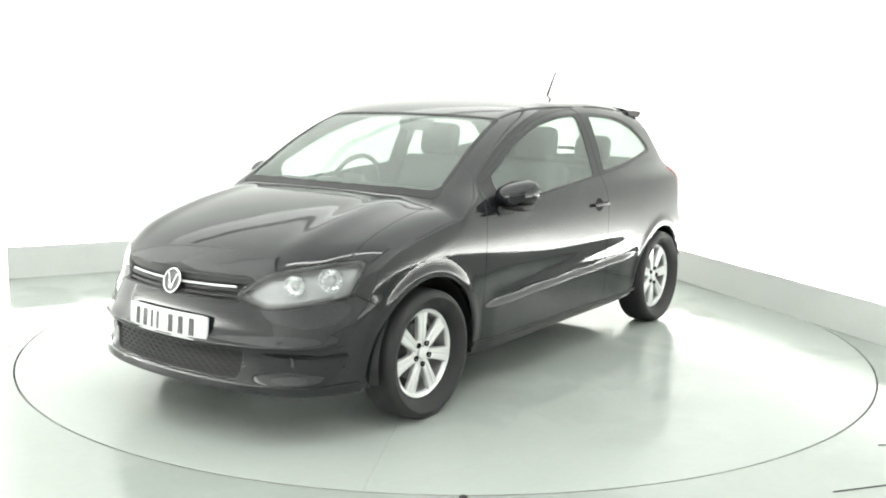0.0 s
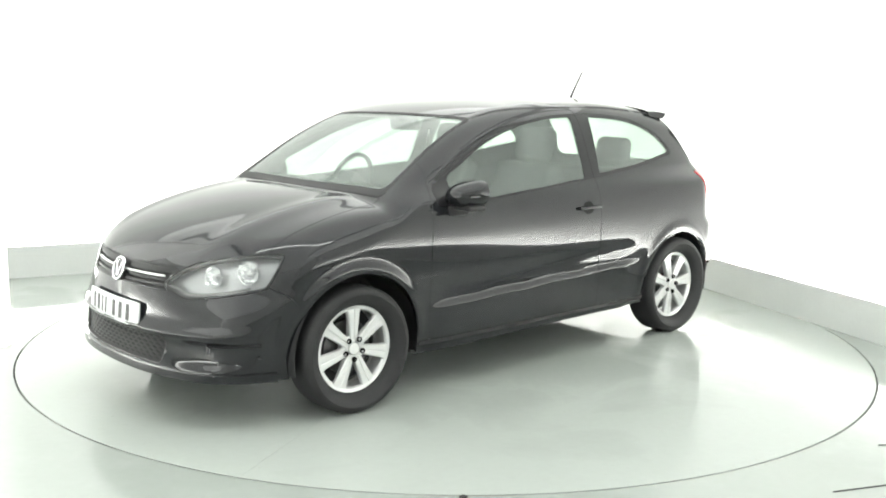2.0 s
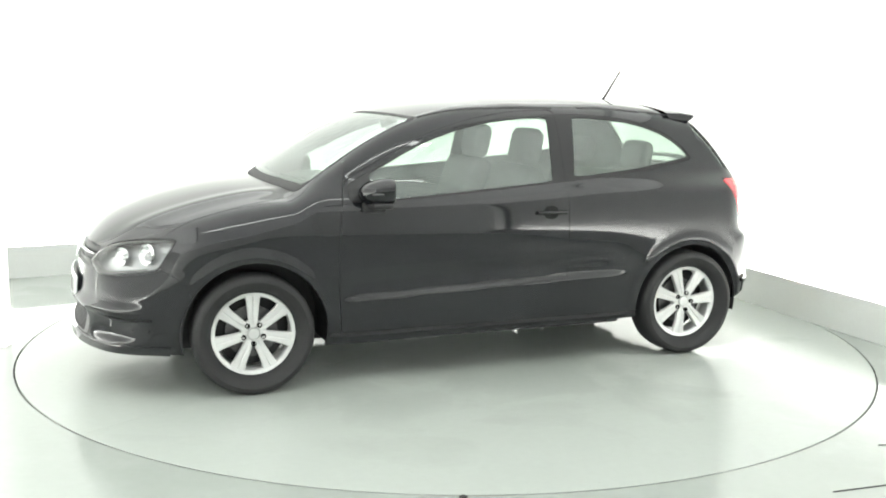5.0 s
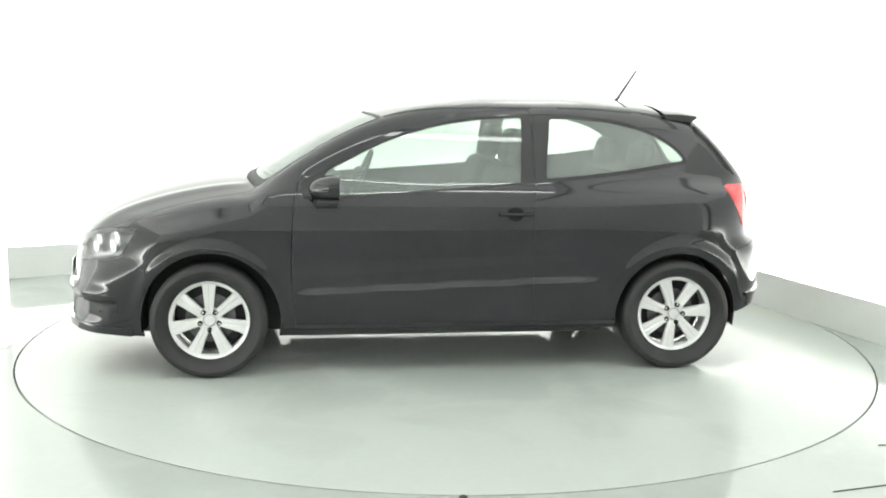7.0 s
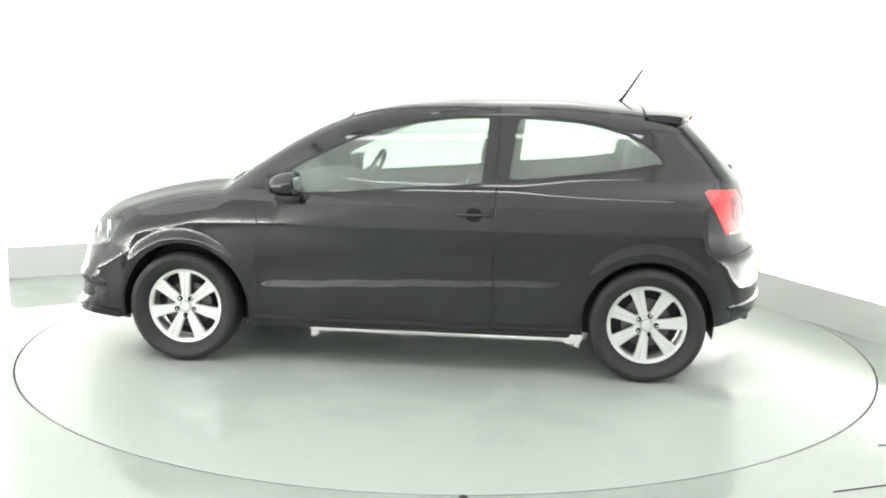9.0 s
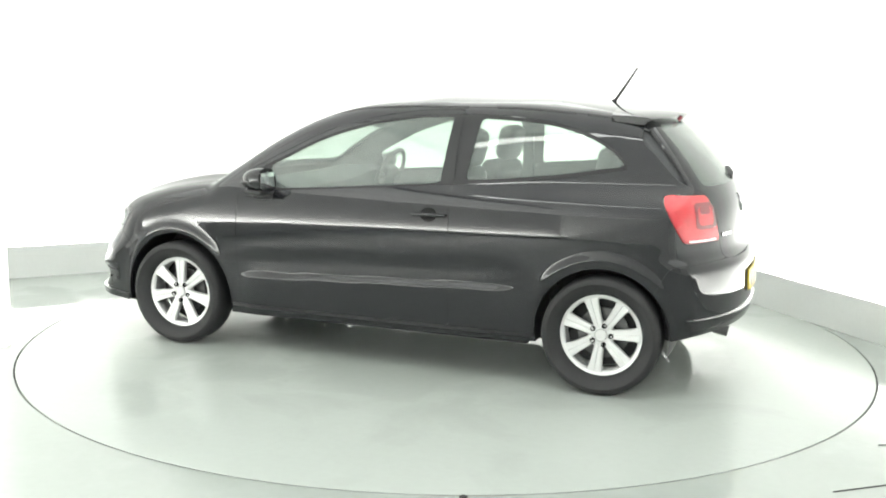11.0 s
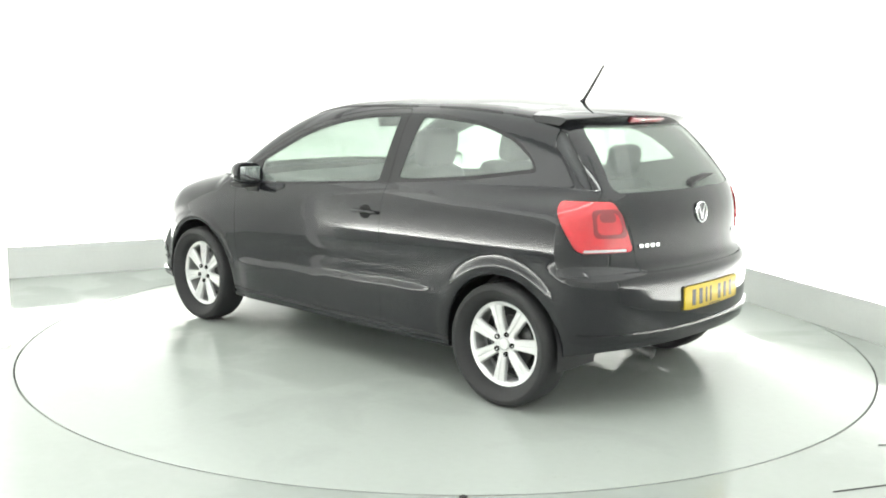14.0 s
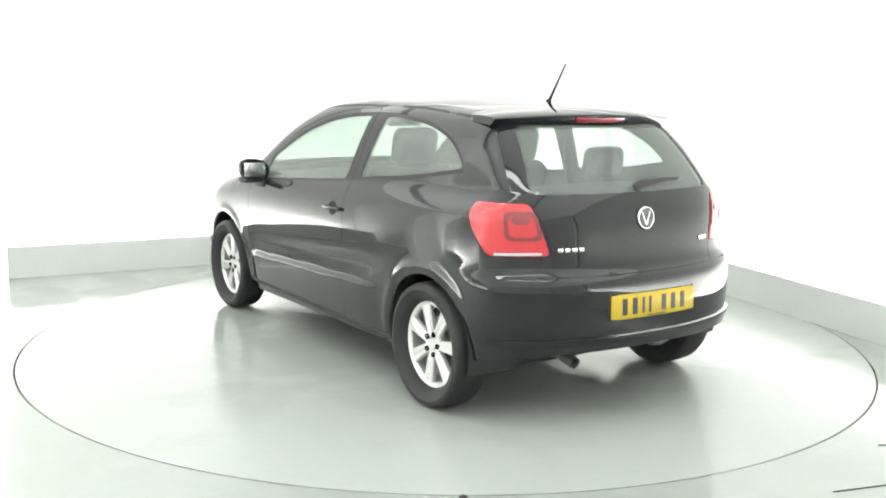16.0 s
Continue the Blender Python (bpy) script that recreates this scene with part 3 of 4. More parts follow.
panel("roof", cuts(("top", "rear"), inner(roof), outside(tailgate, GAP)), PAINT, car, "black painted roof")
panel("windscreen", cuts(("top",), screen), GLASS, car, "large raked windscreen", rim=0.004, lift=-0.004)
panel("cowl", cuts(("top",), grown(cowl, -0.002), outside(screen)), PLASTIC, car, "black windscreen surround")
panel("front_bumper", cuts(("front", "left", "right"), inner(bumper_f), outside(headlamp, GAP), outside(grille), outside(intake), outside(hood, GAP), *LOW), PAINT, car, "black painted front bumper")
panel("rear_bumper", cuts(("rear", "left", "right"), inner(bumper_r), outside(tail_lamp, GAP), outside(tailgate, GAP), *LOW), PAINT, car, "black painted rear bumper")
tg = panel("tailgate", cuts(("rear", "top"), inner(tailgate), outside(rear_glass), outside(tail_lamp, GAP)), PAINT, car, "black painted tailgate")
panel("rear_window", cuts(("rear",), rear_glass), GLASS, tg, "green-tinted rear window", rim=0.004, lift=-0.004)

# black shell behind the panels and round the cabin, with the windows and lamps left open
shell_open = [outside(grown(glass_door, 0.004)), outside(grown(glass_rear, 0.004)), outside(grown(cowl, -0.01)), outside(grown(rear_glass, 0.004)), outside(headlamp), outside(grille), outside(intake),
              outside(grown(arch_f, 0.01)), outside(grown(arch_r, 0.01)), lambda p: Z(p) - FOOT(X(p)) - 0.012]
panel("inner_shell", cuts(("top", "left", "right", "front", "rear"), *shell_open), TRIM, car, "dark cabin lining", rim=0.0, lift=-0.022)
panel("headliner", cuts(("top",), lambda p: 0.37 - bow(p), lambda p: 0.50 - Y(p), lambda p: X(p) + 1.30), HEADLINER, car, "pale grey roof lining", rim=0.0, lift=-0.035)
bm = bmesh.new()
box(bm, -1.42, 1.66, -0.52, 0.52, 0.175, 0.24, bevel=0.02)
box(bm, -0.85, 0.85, -0.72, 0.72, 0.19, 0.25, bevel=0.02)
part("floor_pan", bm, PLASTIC, car, "dark underbody")


def wheel_well(hx, r, s):
    """The dark liner over a wheel, open below."""
    bm = bmesh.new()
    n, rows = 24, []
    for i in range(n + 1):
        a = radians(-12 + 204 * i / n)
        rows.append([bm.verts.new((hx + q * math.cos(a), s * y, HUB_Z + q * math.sin(a))) for q, y in ((r - 0.004, 0.805), (r + 0.004, 0.77), (r + 0.006, 0.52), (0.05, 0.515))])
    for u, v in zip(rows, rows[1:]):
        for k in range(3):
            bm.faces.new((u[k], u[k + 1], v[k + 1], v[k]))
    bmesh.ops.recalc_face_normals(bm, faces=bm.faces[:])
    return part("wheel_liner", bm, PLASTIC, car, "dark wheel arch liner")


for s in (1, -1):
    wheel_well(HUB_F - 0.01, 0.352, s)
    wheel_well(HUB_R, 0.336, s)


# wheels: seven flat spokes, five bolts, low tyres
def build_wheel():
    bm = bmesh.new()
    lathe(bm, [(0.188, -0.075), (0.195, -0.06), (0.186, -0.03), (0.182, 0.02), (0.188, 0.03), (0.202, 0.034), (0.206, 0.030), (0.206, 0.022), (0.194, 0.0), (0.196, -0.06), (0.200, -0.08)], 56, close=True)
    hub = part("wheel", bm, ALLOY, car, "seven-spoke silver alloy wheel")
    bm = bmesh.new()
    lathe(bm, [(0.20, -0.082), (0.222, -0.091), (0.262, -0.098), (0.286, -0.092), (0.295, -0.075), (0.297, -0.03), (0.297, 0.02), (0.294, 0.058), (0.286, 0.074), (0.277, 0.080), (0.262, 0.083), (0.258, 0.081), (0.230, 0.070), (0.215, 0.052), (0.206, 0.034), (0.200, 0.02)], 72, close=True)
    part("tyre", bm, RUBBER, hub, "black rubber tyre")
    for k in range(7):
        m = Matrix.Rotation(-radians(90 + 360 / 7 * k), 4, "Y")
        bm = bmesh.new()
        secs = []
        for r, w, y0, y1 in ((0.045, 0.021, 0.0, 0.026), (0.075, 0.024, 0.0, 0.029), (0.12, 0.028, 0.004, 0.030), (0.165, 0.033, 0.008, 0.030), (0.196, 0.043, 0.012, 0.030)):
            prof = [(-w, y0), (-w, y1 - 0.006), (-w + 0.005, y1), (-0.004, y1), (0.0, y1 - 0.0035), (0.004, y1), (w - 0.005, y1), (w, y1 - 0.006), (w, y0)]
            secs.append([bm.verts.new(m @ Vector((r, y, z))) for z, y in prof])
        for a, b in zip(secs, secs[1:]):
            for i in range(len(a) - 1):
                bm.faces.new((a[i], a[i + 1], b[i + 1], b[i]))
        bm.faces.new(secs[0])
        bm.faces.new(secs[-1][::-1])
        bmesh.ops.recalc_face_normals(bm, faces=bm.faces[:])
        part("spoke", bm, ALLOY, hub)
    bm = bmesh.new()
    lathe(bm, [(0.066, -0.01), (0.066, 0.016), (0.060, 0.022), (0.034, 0.024), (0.030, 0.018)], 40)
    part("hub_plate", bm, ALLOY, hub)
    bm = bmesh.new()
    lathe(bm, [(0.029, 0.0), (0.029, 0.026), (0.026, 0.030), (0.012, 0.031)], 32)
    part("centre_cap", bm, ALLOY, hub, "small silver centre cap")
    for k in range(5):
        a = radians(90 + 72 * k + 36)
        bm = bmesh.new()
        m = Matrix.Translation((0.050 * math.cos(a), 0.0, 0.050 * math.sin(a)))
        lathe(bm, [(0.0125, 0.0), (0.0125, 0.033), (0.010, 0.034), (0.009, 0.026)], 12, m=m)
        part("wheel_bolt", bm, SHADE_BLACK, hub, "dark wheel bolt")
    bm = bmesh.new()
    lathe(bm, [(0.128, -0.045), (0.128, -0.032), (0.07, -0.030), (0.06, -0.012)], 40)
    part("brake_disc", bm, STEEL, hub, "dull steel brake disc")
    bm = bmesh.new()
    lathe(bm, [(0.175, -0.075), (0.175, -0.07)], 40)
    part("back_plate", bm, PLASTIC, hub, "dark back plate")
    return hub


wheel = build_wheel()
TRACK = 0.752
wheel.matrix_basis = pose(HUB_F, TRACK, 0.297, 0, 0, 0)
for x, s, a in ((HUB_R, 1, 17.7), (HUB_F, -1, 30), (HUB_R, -1, 50)):
    copy_thing(wheel, pose(x, s * TRACK, 0.297, 0, 0, 0 if s > 0 else 180) @ pose(0, 0, 0, 0, a, 0))


# front: lamps, grille, intake, plate, badge
def bowl(c, r, parent, way=(1, 0.15, 0.0)):
    turn = Vector(way).to_track_quat("X", "Z").to_matrix().to_4x4()
    m = Matrix.Translation(c) @ turn
    bm = bmesh.new()
    n = 28
    prof = [(0.012, -r * 0.55), (r * 0.5, -r * 0.45), (r * 0.8, -r * 0.2), (r * 0.97, 0.012), (r, 0.014), (r * 1.03, 0.0)]
    rings = [[bm.verts.new(m @ Vector((a + (0.006 * (i % 2) if 0 < k < 3 else 0.0), q * math.cos(2 * math.pi * i / n), q * math.sin(2 * math.pi * i / n)))) for i in range(n)] for k, (q, a) in enumerate(prof)]
    for u, v in zip(rings, rings[1:]):
        for i in range(n):
            bm.faces.new((u[i], u[(i + 1) % n], v[(i + 1) % n], v[i]))
    bm.faces.new(rings[0])
    part("reflector", bm, REFLECTOR, parent, "bright faceted reflector", smooth=False)
    bm = bmesh.new()
    lathe(bm, [(0.004, 0.012), (r * 0.22, 0.008), (r * 0.22, -0.02), (r * 0.2, -r * 0.5)], 16, "x", m)
    part("bulb", bm, LENS, parent, "pale bulb")


REFLECTOR = mat("lamp_reflector", (0.92, 0.93, 0.93), 0.12, metal=0.9, coat=0.5, vary=0.2, vary_scale=45)
HOUSING = mat("lamp_housing", (0.33, 0.335, 0.34), 0.35, metal=0.6, coat=0.2, vary=0.08, vary_scale=25)
for sgn, side in ((1, "left"), (-1, "right")):
    half = lambda p, s=sgn: p[:, 1] * s
    h = panel("headlamp", cuts((side, "front", "top"), half, headlamp), HOUSING, car, "headlamp with two chrome reflectors", rim=-0.045, lift=-0.05)
    for y, z, r in ((0.682, 0.698, 0.052), (0.572, 0.676, 0.045)):
        q = land("front", np.array([[sgn * y, z]]))
        bowl(Vector((q - 0.028 * normal(q))[0]), r, h, (1, sgn * 0.55, 0.05))
    panel("indicator", cuts((side, "front"), half, grown(headlamp, -0.006), lambda p: lamp_low(Y(p)) + 0.024 - Z(p), lambda p: 0.70 - Y(p)), STEEL, h, "grey indicator strip", rim=0.01, lift=-0.02)
    panel("bezel", cuts((side, "front", "top"), half, headlamp, outside(grown(headlamp, -0.010))), GLOSS, h, "black lamp edge", rim=0.02, lift=-0.004)

FINE = {"grille": net("front", -0.46, 0.46, 0.57, 0.72, 0.008), "intake": net("front", -0.48, 0.48, 0.27, 0.42, 0.006)}
NETS.update(FINE)
g = panel("grille", cuts(("grille",), grille), PLASTIC, car, "black slatted grille with thin chrome line", rim=0.0, lift=-0.035)
panel("grille_frame", cuts(("grille",), grille, outside(grown(grille, -0.008))), GLOSS, g, rim=0.03, lift=-0.003)
for zc, h, mt, lf, lb in ((0.672, 0.007, GLOSS, -0.008, ""), (0.650, 0.0036, ALLOY, -0.001, "thin bright line"), (0.636, 0.006, GLOSS, -0.008, ""), (0.613, 0.006, GLOSS, -0.008, "")):
    panel("slat", cuts(("grille",), grown(grille, -0.004), lambda p, c=zc, w=h: w - np.abs(Z(p) - c - 0.02 * Y(p))), mt, g, lb, rim=0.012, lift=lf)
g = panel("intake", cuts(("intake",), intake), PLASTIC, car, "black honeycomb lower intake", rim=0.0, lift=-0.05)
panel("intake_frame", cuts(("intake",), intake, outside(grown(intake, -0.006))), PLASTIC, g, rim=0.05, lift=-0.002)
for k in range(8):
    zc = 0.292 + 0.0155 * k
    panel("mesh_bar", cuts(("intake",), intake, lambda p, c=zc, k=k: 0.0032 - np.abs(Z(p) - c - 0.0042 * (2 / math.pi) * np.arcsin(np.sin(p[:, 1] * 2 * math.pi / 0.048 + math.pi * (k % 2))))), GLOSS, g, rim=0.012, lift=-0.012)
panel("lip", cuts(("front", "left", "right"), lambda p: FOOT(X(p)) + 0.034 - Z(p), lambda p: Z(p) - FOOT(X(p)), lambda p: X(p) - 1.62), PAINT, car, "black lower lip", rim=0.02, lift=0.014)
for sgn, side in ((1, "left"), (-1, "right")):
    half = lambda p, s=sgn: p[:, 1] * s
    panel("fog_blank", cuts((side, "front"), half, fog), PAINT, car, "black ribbed bumper blank", rim=0.01, lift=0.003)
    for k in range(3):
        panel("rib", cuts((side, "front"), half, grown(fog, -0.012), lambda p, c=0.335 + 0.026 * k: 0.005 - np.abs(Z(p) - c)), GLOSS, car, rim=0.006, lift=0.009)


def plate(name, m, color, label, bend):
    """A long plate, bent round the bumper, with its seven dark bars."""
    bm = bmesh.new()
    n = 14
    rows = []
    for i in range(n + 1):
        x = -0.26 + 0.52 * i / n
        z = -bend * x * x
        h = 0.0555 - (0.004 if i in (0, n) else 0.0)
        rows.append([bm.verts.new((x, y, z + d)) for y, d in ((-h, 0), (-h, 0.006), (-h + 0.003, 0.008), (h - 0.003, 0.008), (h, 0.006), (h, 0))])
    for u, v in zip(rows, rows[1:]):
        for k in range(6):
            bm.faces.new((u[k], u[(k + 1) % 6], v[(k + 1) % 6], v[k]))
    bm.faces.new(rows[0])
    bm.faces.new(rows[-1][::-1])
    bmesh.ops.recalc_face_normals(bm, faces=bm.faces[:])
    p = part(name, bm, color, car, label)
    p.matrix_basis = m
    for k, x in enumerate((-0.19, -0.132, -0.082, -0.042, 0.045, 0.107, 0.172)):
        bm = bmesh.new()
        w = 0.007 if k in (2, 3) else 0.014
        box(bm, -w, w, -0.037, 0.037, 0.0055, 0.0092, pose(x, 0, -bend * x * x, 0, math.degrees(math.atan(2 * bend * x)), 0))
        part("character_bar", bm, INK, p, smooth=False)
    bm = bmesh.new()
    box(bm, -0.055, 0.055, -0.051, -0.046, 0.0065, 0.0088)
    part("maker_bar", bm, INK, p, smooth=False)
    return p


def facing(x, y, z, yaw, tilt):
    """A pose whose z looks out of the car (yaw about the upright), x to the viewer's right."""
    return pose(x, y, z, 0, 0, yaw) @ pose(0, 0, 0, 90 - tilt, 0, 90)


plate("number_plate", facing(2.040, 0, 0.474, 0, 5), WHITE, "white number plate with dark bars", 0.30)
plate("number_plate", facing(-1.896, 0, 0.537, 180, 3), YELLOW, "yellow number plate with dark bars", 0.24)
bm = bmesh.new()
box(bm, -0.275, 0.275, -0.066, 0.064, -0.04, -0.012, bevel=0.012)
part("plate_recess", bm, PLASTIC, car, "dark plate holder").matrix_basis = facing(-1.888, 0, 0.54, 180, 3)


def badge(m, r):
    bm = bmesh.new()
    lathe(bm, [(r, 0), (r, 0.006), (r * 0.96, 0.009), (r * 0.88, 0.009), (r * 0.84, 0.005), (r * 0.84, 0)], 40, "z", close=True)
    b = part("badge", bm, CHROME, car, "round chrome badge")
    b.matrix_basis = m
    bm = bmesh.new()
    lathe(bm, [(r * 0.86, 0.0), (r * 0.86, 0.003)], 40, "z")
    part("badge_field", bm, STEEL, b, "grey badge field")
    for a, x in ((22, -0.26), (-22, 0.26)):
        bm = bmesh.new()
        box(bm, -r * 0.075, r * 0.075, -r * 0.66, r * 0.62, 0.003, 0.008, pose(x * r, 0, 0, 0, 0, a), bevel=0.002)
        part("badge_bar", bm, CHROME, b)


badge(facing(1.992, 0, 0.645, 0, 18), 0.056)
badge(facing(-1.806, 0, 0.915, 180, 6), 0.052)
for x, n, w in ((-0.462, 4, 0.026), (0.405, 3, 0.018)):
    for k in range(n):
        bm = bmesh.new()
        y = -x - k * 0.033 if x < 0 else -x - k * 0.026
        pnt = land("rear", np.array([[y, 0.793]]))[0]
        box(bm, -w / 2, w / 2, -0.009, 0.009, 0, 0.004, bevel=0.001)
        part("letter_bar", bm, CHROME, car, "small chrome letter bar").matrix_basis = facing(pnt[0] - 0.001, y, 0.793, 180 - math.degrees(math.atan(0.5 * y)), 3)

# rear: lamp insets, spoiler, wiper, bumper parts, exhaust
for sgn, side in ((1, "left"), (-1, "right")):
    half = lambda p, s=sgn: p[:, 1] * s
    NETS["lamp_" + side] = net("rear", min(sgn * 0.46, sgn * 0.80), max(sgn * 0.46, sgn * 0.80), 0.75, 1.01, 0.007)
    core = within(lambda p: 0.960 - Z(p), lambda p: Z(p) - 0.835, lambda p: Y(p) - 0.535 - 0.2 * (Z(p) - 0.84), lambda p: 0.685 - Y(p), lambda p: -1.5 - X(p), soft=0.03)
    ring = within(core, outside(grown(core, -0.016)))
    panel("lamp_ring", cuts(("lamp_" + side,), half, ring), DARKRED, car, "dark red lamp ring", rim=0.004, lift=0.008)
    core2 = within(lambda p: 0.945 - Z(p), lambda p: Z(p) - 0.905, lambda p: Y(p) - 0.585, lambda p: 0.655 - Y(p), lambda p: -1.5 - X(p), soft=0.02)
    panel("lamp_core", cuts(("lamp_" + side,), half, core2), DARKRED, car, "dark red lamp core", rim=0.004, lift=0.008)
    low = within(lambda p: 0.785 - Z(p), lambda p: Z(p) - 0.774, lambda p: Y(p) - 0.54, lambda p: 0.73 - Y(p), lambda p: -1.5 - X(p), soft=0.01)
    panel("reversing_lens", cuts(("lamp_" + side,), half, low), LENS, car, "pale reversing lens", rim=0.004, lift=0.008)

bm = bmesh.new()
N = 28
rows = []
for i in range(N + 1):
    y = -0.56 + 1.12 * i / N
    e = 1 - 0.55 * (abs(y) / 0.56) ** 6
    x0 = -1.20
    x1 = -1.500 + 0.34 * y * y
    zt = float(land("top", np.array([[x0, y * 0.93]]))[0, 2]) + 0.002
    z1 = 1.378 - 0.07 * y * y
    rows.append([bm.verts.new(v) for v in ((x0, y, zt), ((x0 + x1) / 2, y, (zt + z1) / 2 + 0.004), (x1 + 0.01, y, z1), (x1, y, z1 - 0.007), (x1 + 0.004, y, z1 - 0.014), (x1 + 0.034, y, z1 - 0.020 - 0.036 * e), (x0 - 0.02, y, zt - 0.03))])
for u, v in zip(rows, rows[1:]):
    for k in range(6):
        bm.faces.new((u[k], u[k + 1], v[k + 1], v[k]))
for r in (rows[0], rows[-1]):
    bm.faces.new(r)
bmesh.ops.recalc_face_normals(bm, faces=bm.faces[:])
sp = part("roof_spoiler", bm, PAINT, car, "black roof spoiler")
bm = bmesh.new()
box(bm, -0.15, 0.15, -0.014, 0.014, -0.02, 0.005, bevel=0.003)
part("brake_light", bm, DARKRED, sp, "dark red high brake light").matrix_basis = facing(-1.487, 0, 1.345, 180, -30)

bm = bmesh.new()
tube(bm, [(-1.735, 0.0, 1.045), (-1.74, -0.02, 1.062), (-1.715, -0.18, 1.075), (-1.672, -0.38, 1.068)], [0.020, 0.018, 0.013, 0.008], 8)
lathe(bm, [(0.022, -0.025), (0.022, 0.012), (0.012, 0.02)], 20, "x", pose(-1.735, 0.0, 1.042, 0, 0, 180))
part("rear_wiper", bm, PLASTIC, car, "black rear wiper")
panel("bumper_step", cuts(("rear", "left", "right"), lambda p: 0.408 - Z(p), lambda p: Z(p) - 0.388, lambda p: -1.64 - X(p)), PAINT, car, "moulded bumper edge", rim=0.02, lift=0.012)
panel("bumper_apron", cuts(("rear", "left", "right"), lambda p: 0.384 - Z(p), lambda p: Z(p) - FOOT(X(p)) - 0.004, lambda p: -1.66 - X(p)), PAINT, car, "black lower bumper apron", rim=0.02, lift=0.004)
bm = bmesh.new()
lathe(bm, [(0.024, 0.10), (0.027, 0.098), (0.0275, -0.05), (0.026, -0.055), (0.023, -0.05), (0.022, 0.05)], 28, "x", pose(-1.755, 0.395, 0.300, 0, 0, 0) @ pose(0, 0, 0, 0, -12, 0))
part("exhaust_tip", bm, STEEL, car, "dull steel exhaust tip")
bm = bmesh.new()
box(bm, -1.66, -1.44, -0.05, 0.40, 0.27, 0.35, bevel=0.035, seg=3)
part("silencer", bm, PLASTIC, car, "dark silencer")

# aerial
bm = bmesh.new()
tube(bm, [(-1.085, 0, 1.412), (-1.103, 0, 1.430), (-1.115, 0, 1.448)], [0.020, 0.014, 0.007], 10)
tube(bm, [(-1.112, 0, 1.442), (-1.168, 0, 1.528), (-1.222, 0, 1.612)], [0.009, 0.007, 0.0055], 8)
part("aerial", bm, PLASTIC, car, "slim black roof aerial")

# front wipers, lying along the screen's foot
for s, pts in ((0, [(0.985, 0.10, 0.995), (0.955, 0.30, 0.998), (0.86, 0.56, 0.985)]), (1, [(0.955, -0.50, 0.99), (1.0, -0.25, 1.0), (1.005, 0.05, 0.998)])):
    bm = bmesh.new()
    tube(bm, pts, [0.010, 0.009, 0.006], 8)
    w = part("wiper", bm, PLASTIC, car, "black wiper arm and blade")
    bm = bmesh.new()
    tube(bm, [(p[0] - 0.035, p[1], p[2] + 0.014) for p in pts], 0.006, 6)
    part("blade", bm, RUBBER, w)


# door mirrors
def mirror(s):
    bm = bmesh.new()
    bmesh.ops.create_uvsphere(bm, u_segments=28, v_segments=18, radius=1)
    for v in bm.verts:
        x, y, z = v.co
        x = max(x, -0.25)
        zz = np.sign(z) * abs(z) ** 0.8
        v.co = Vector((0.605 + 0.122 * x, s * (0.885 + 0.095 * np.sign(y) * abs(y) ** 0.75 - 0.025 * max(x, 0)), 0.985 + 0.066 * zz - 0.012 * max(x, 0) + 0.012 * y))
    if s < 0:
        bmesh.ops.reverse_faces(bm, faces=bm.faces[:])
    m = part("door_mirror", bm, PAINT, car, "black door mirror")
    bm = bmesh.new()
    box(bm, 0.5715, 0.5735, s * 0.888 - 0.068, s * 0.888 + 0.068, 0.942, 1.026, bevel=0.0008)
    part("mirror_glass", bm, CHROME, m, "mirror glass")
    bm = bmesh.new()
    box(bm, 0.575, 0.68, -0.095, 0.09, 0.905, 0.935, pose(0, s * 0.865, 0), bevel=0.012)
    box(bm, 0.58, 0.70, -0.05, 0.04, 0.875, 0.925, pose(0, s * 0.80, 0), bevel=0.012)
    part("mirror_foot", bm, PLASTIC, m, "black mirror foot")
    bm = bmesh.new()
    box(bm, 0.63, 0.69, s * 0.968 - 0.004, s * 0.968 + 0.004, 0.976, 0.983, bevel=0.002)
    part("repeater", bm, STEEL, m, "grey side repeater")


mirror(1)
mirror(-1)

# door handles over flat discs, coloured dark for the shade in their cups
for s, side in ((1, "left"), (-1, "right")):
    cup = panel("handle_cup", cuts((side,), lambda p: 0.036 - np.hypot((p[:, 0] + 0.335) * 0.8, p[:, 2] - 0.847)), SHADE_BLACK, car, "flat dark disc for the handle cup's shade", rim=0.003, lift=0.0012)
    bm = bmesh.new()
    y = float(flank(np.array([-0.335]), np.array([0.847]))[0])
    box(bm, -0.427, -0.248, s * (y + 0.014) - 0.007, s * (y + 0.014) + 0.009, 0.838, 0.858, bevel=0.006)
    for x in (-0.42, -0.26):
        box(bm, x - 0.012, x + 0.012, min(s * (y - 0.01), s * (y + 0.02)), max(s * (y - 0.01), s * (y + 0.02)), 0.840, 0.856, bevel=0.004)
    part("door_handle", bm, PAINT, cup, "black door handle")
    panel("sill_strip", cuts((side,), lambda p: 0.274 - Z(p), lambda p: Z(p) - 0.256, lambda p: 0.86 - X(p), lambda p: X(p) + 0.90), PLASTIC, car, "black sill strip", rim=0.01, lift=0.004)
    panel("drip_rail", cuts((side, "top"), lambda p, s=s: p[:, 1] * s, lambda p: 0.006 - np.abs(Y(p) - ROOF_SIDE(X(p))), lambda p: Z(p) - 1.2, lambda p: 0.40 - bow(p), lambda p: X(p) + 1.3), PLASTIC, car, "black roof strip", rim=0.006, lift=0.002)


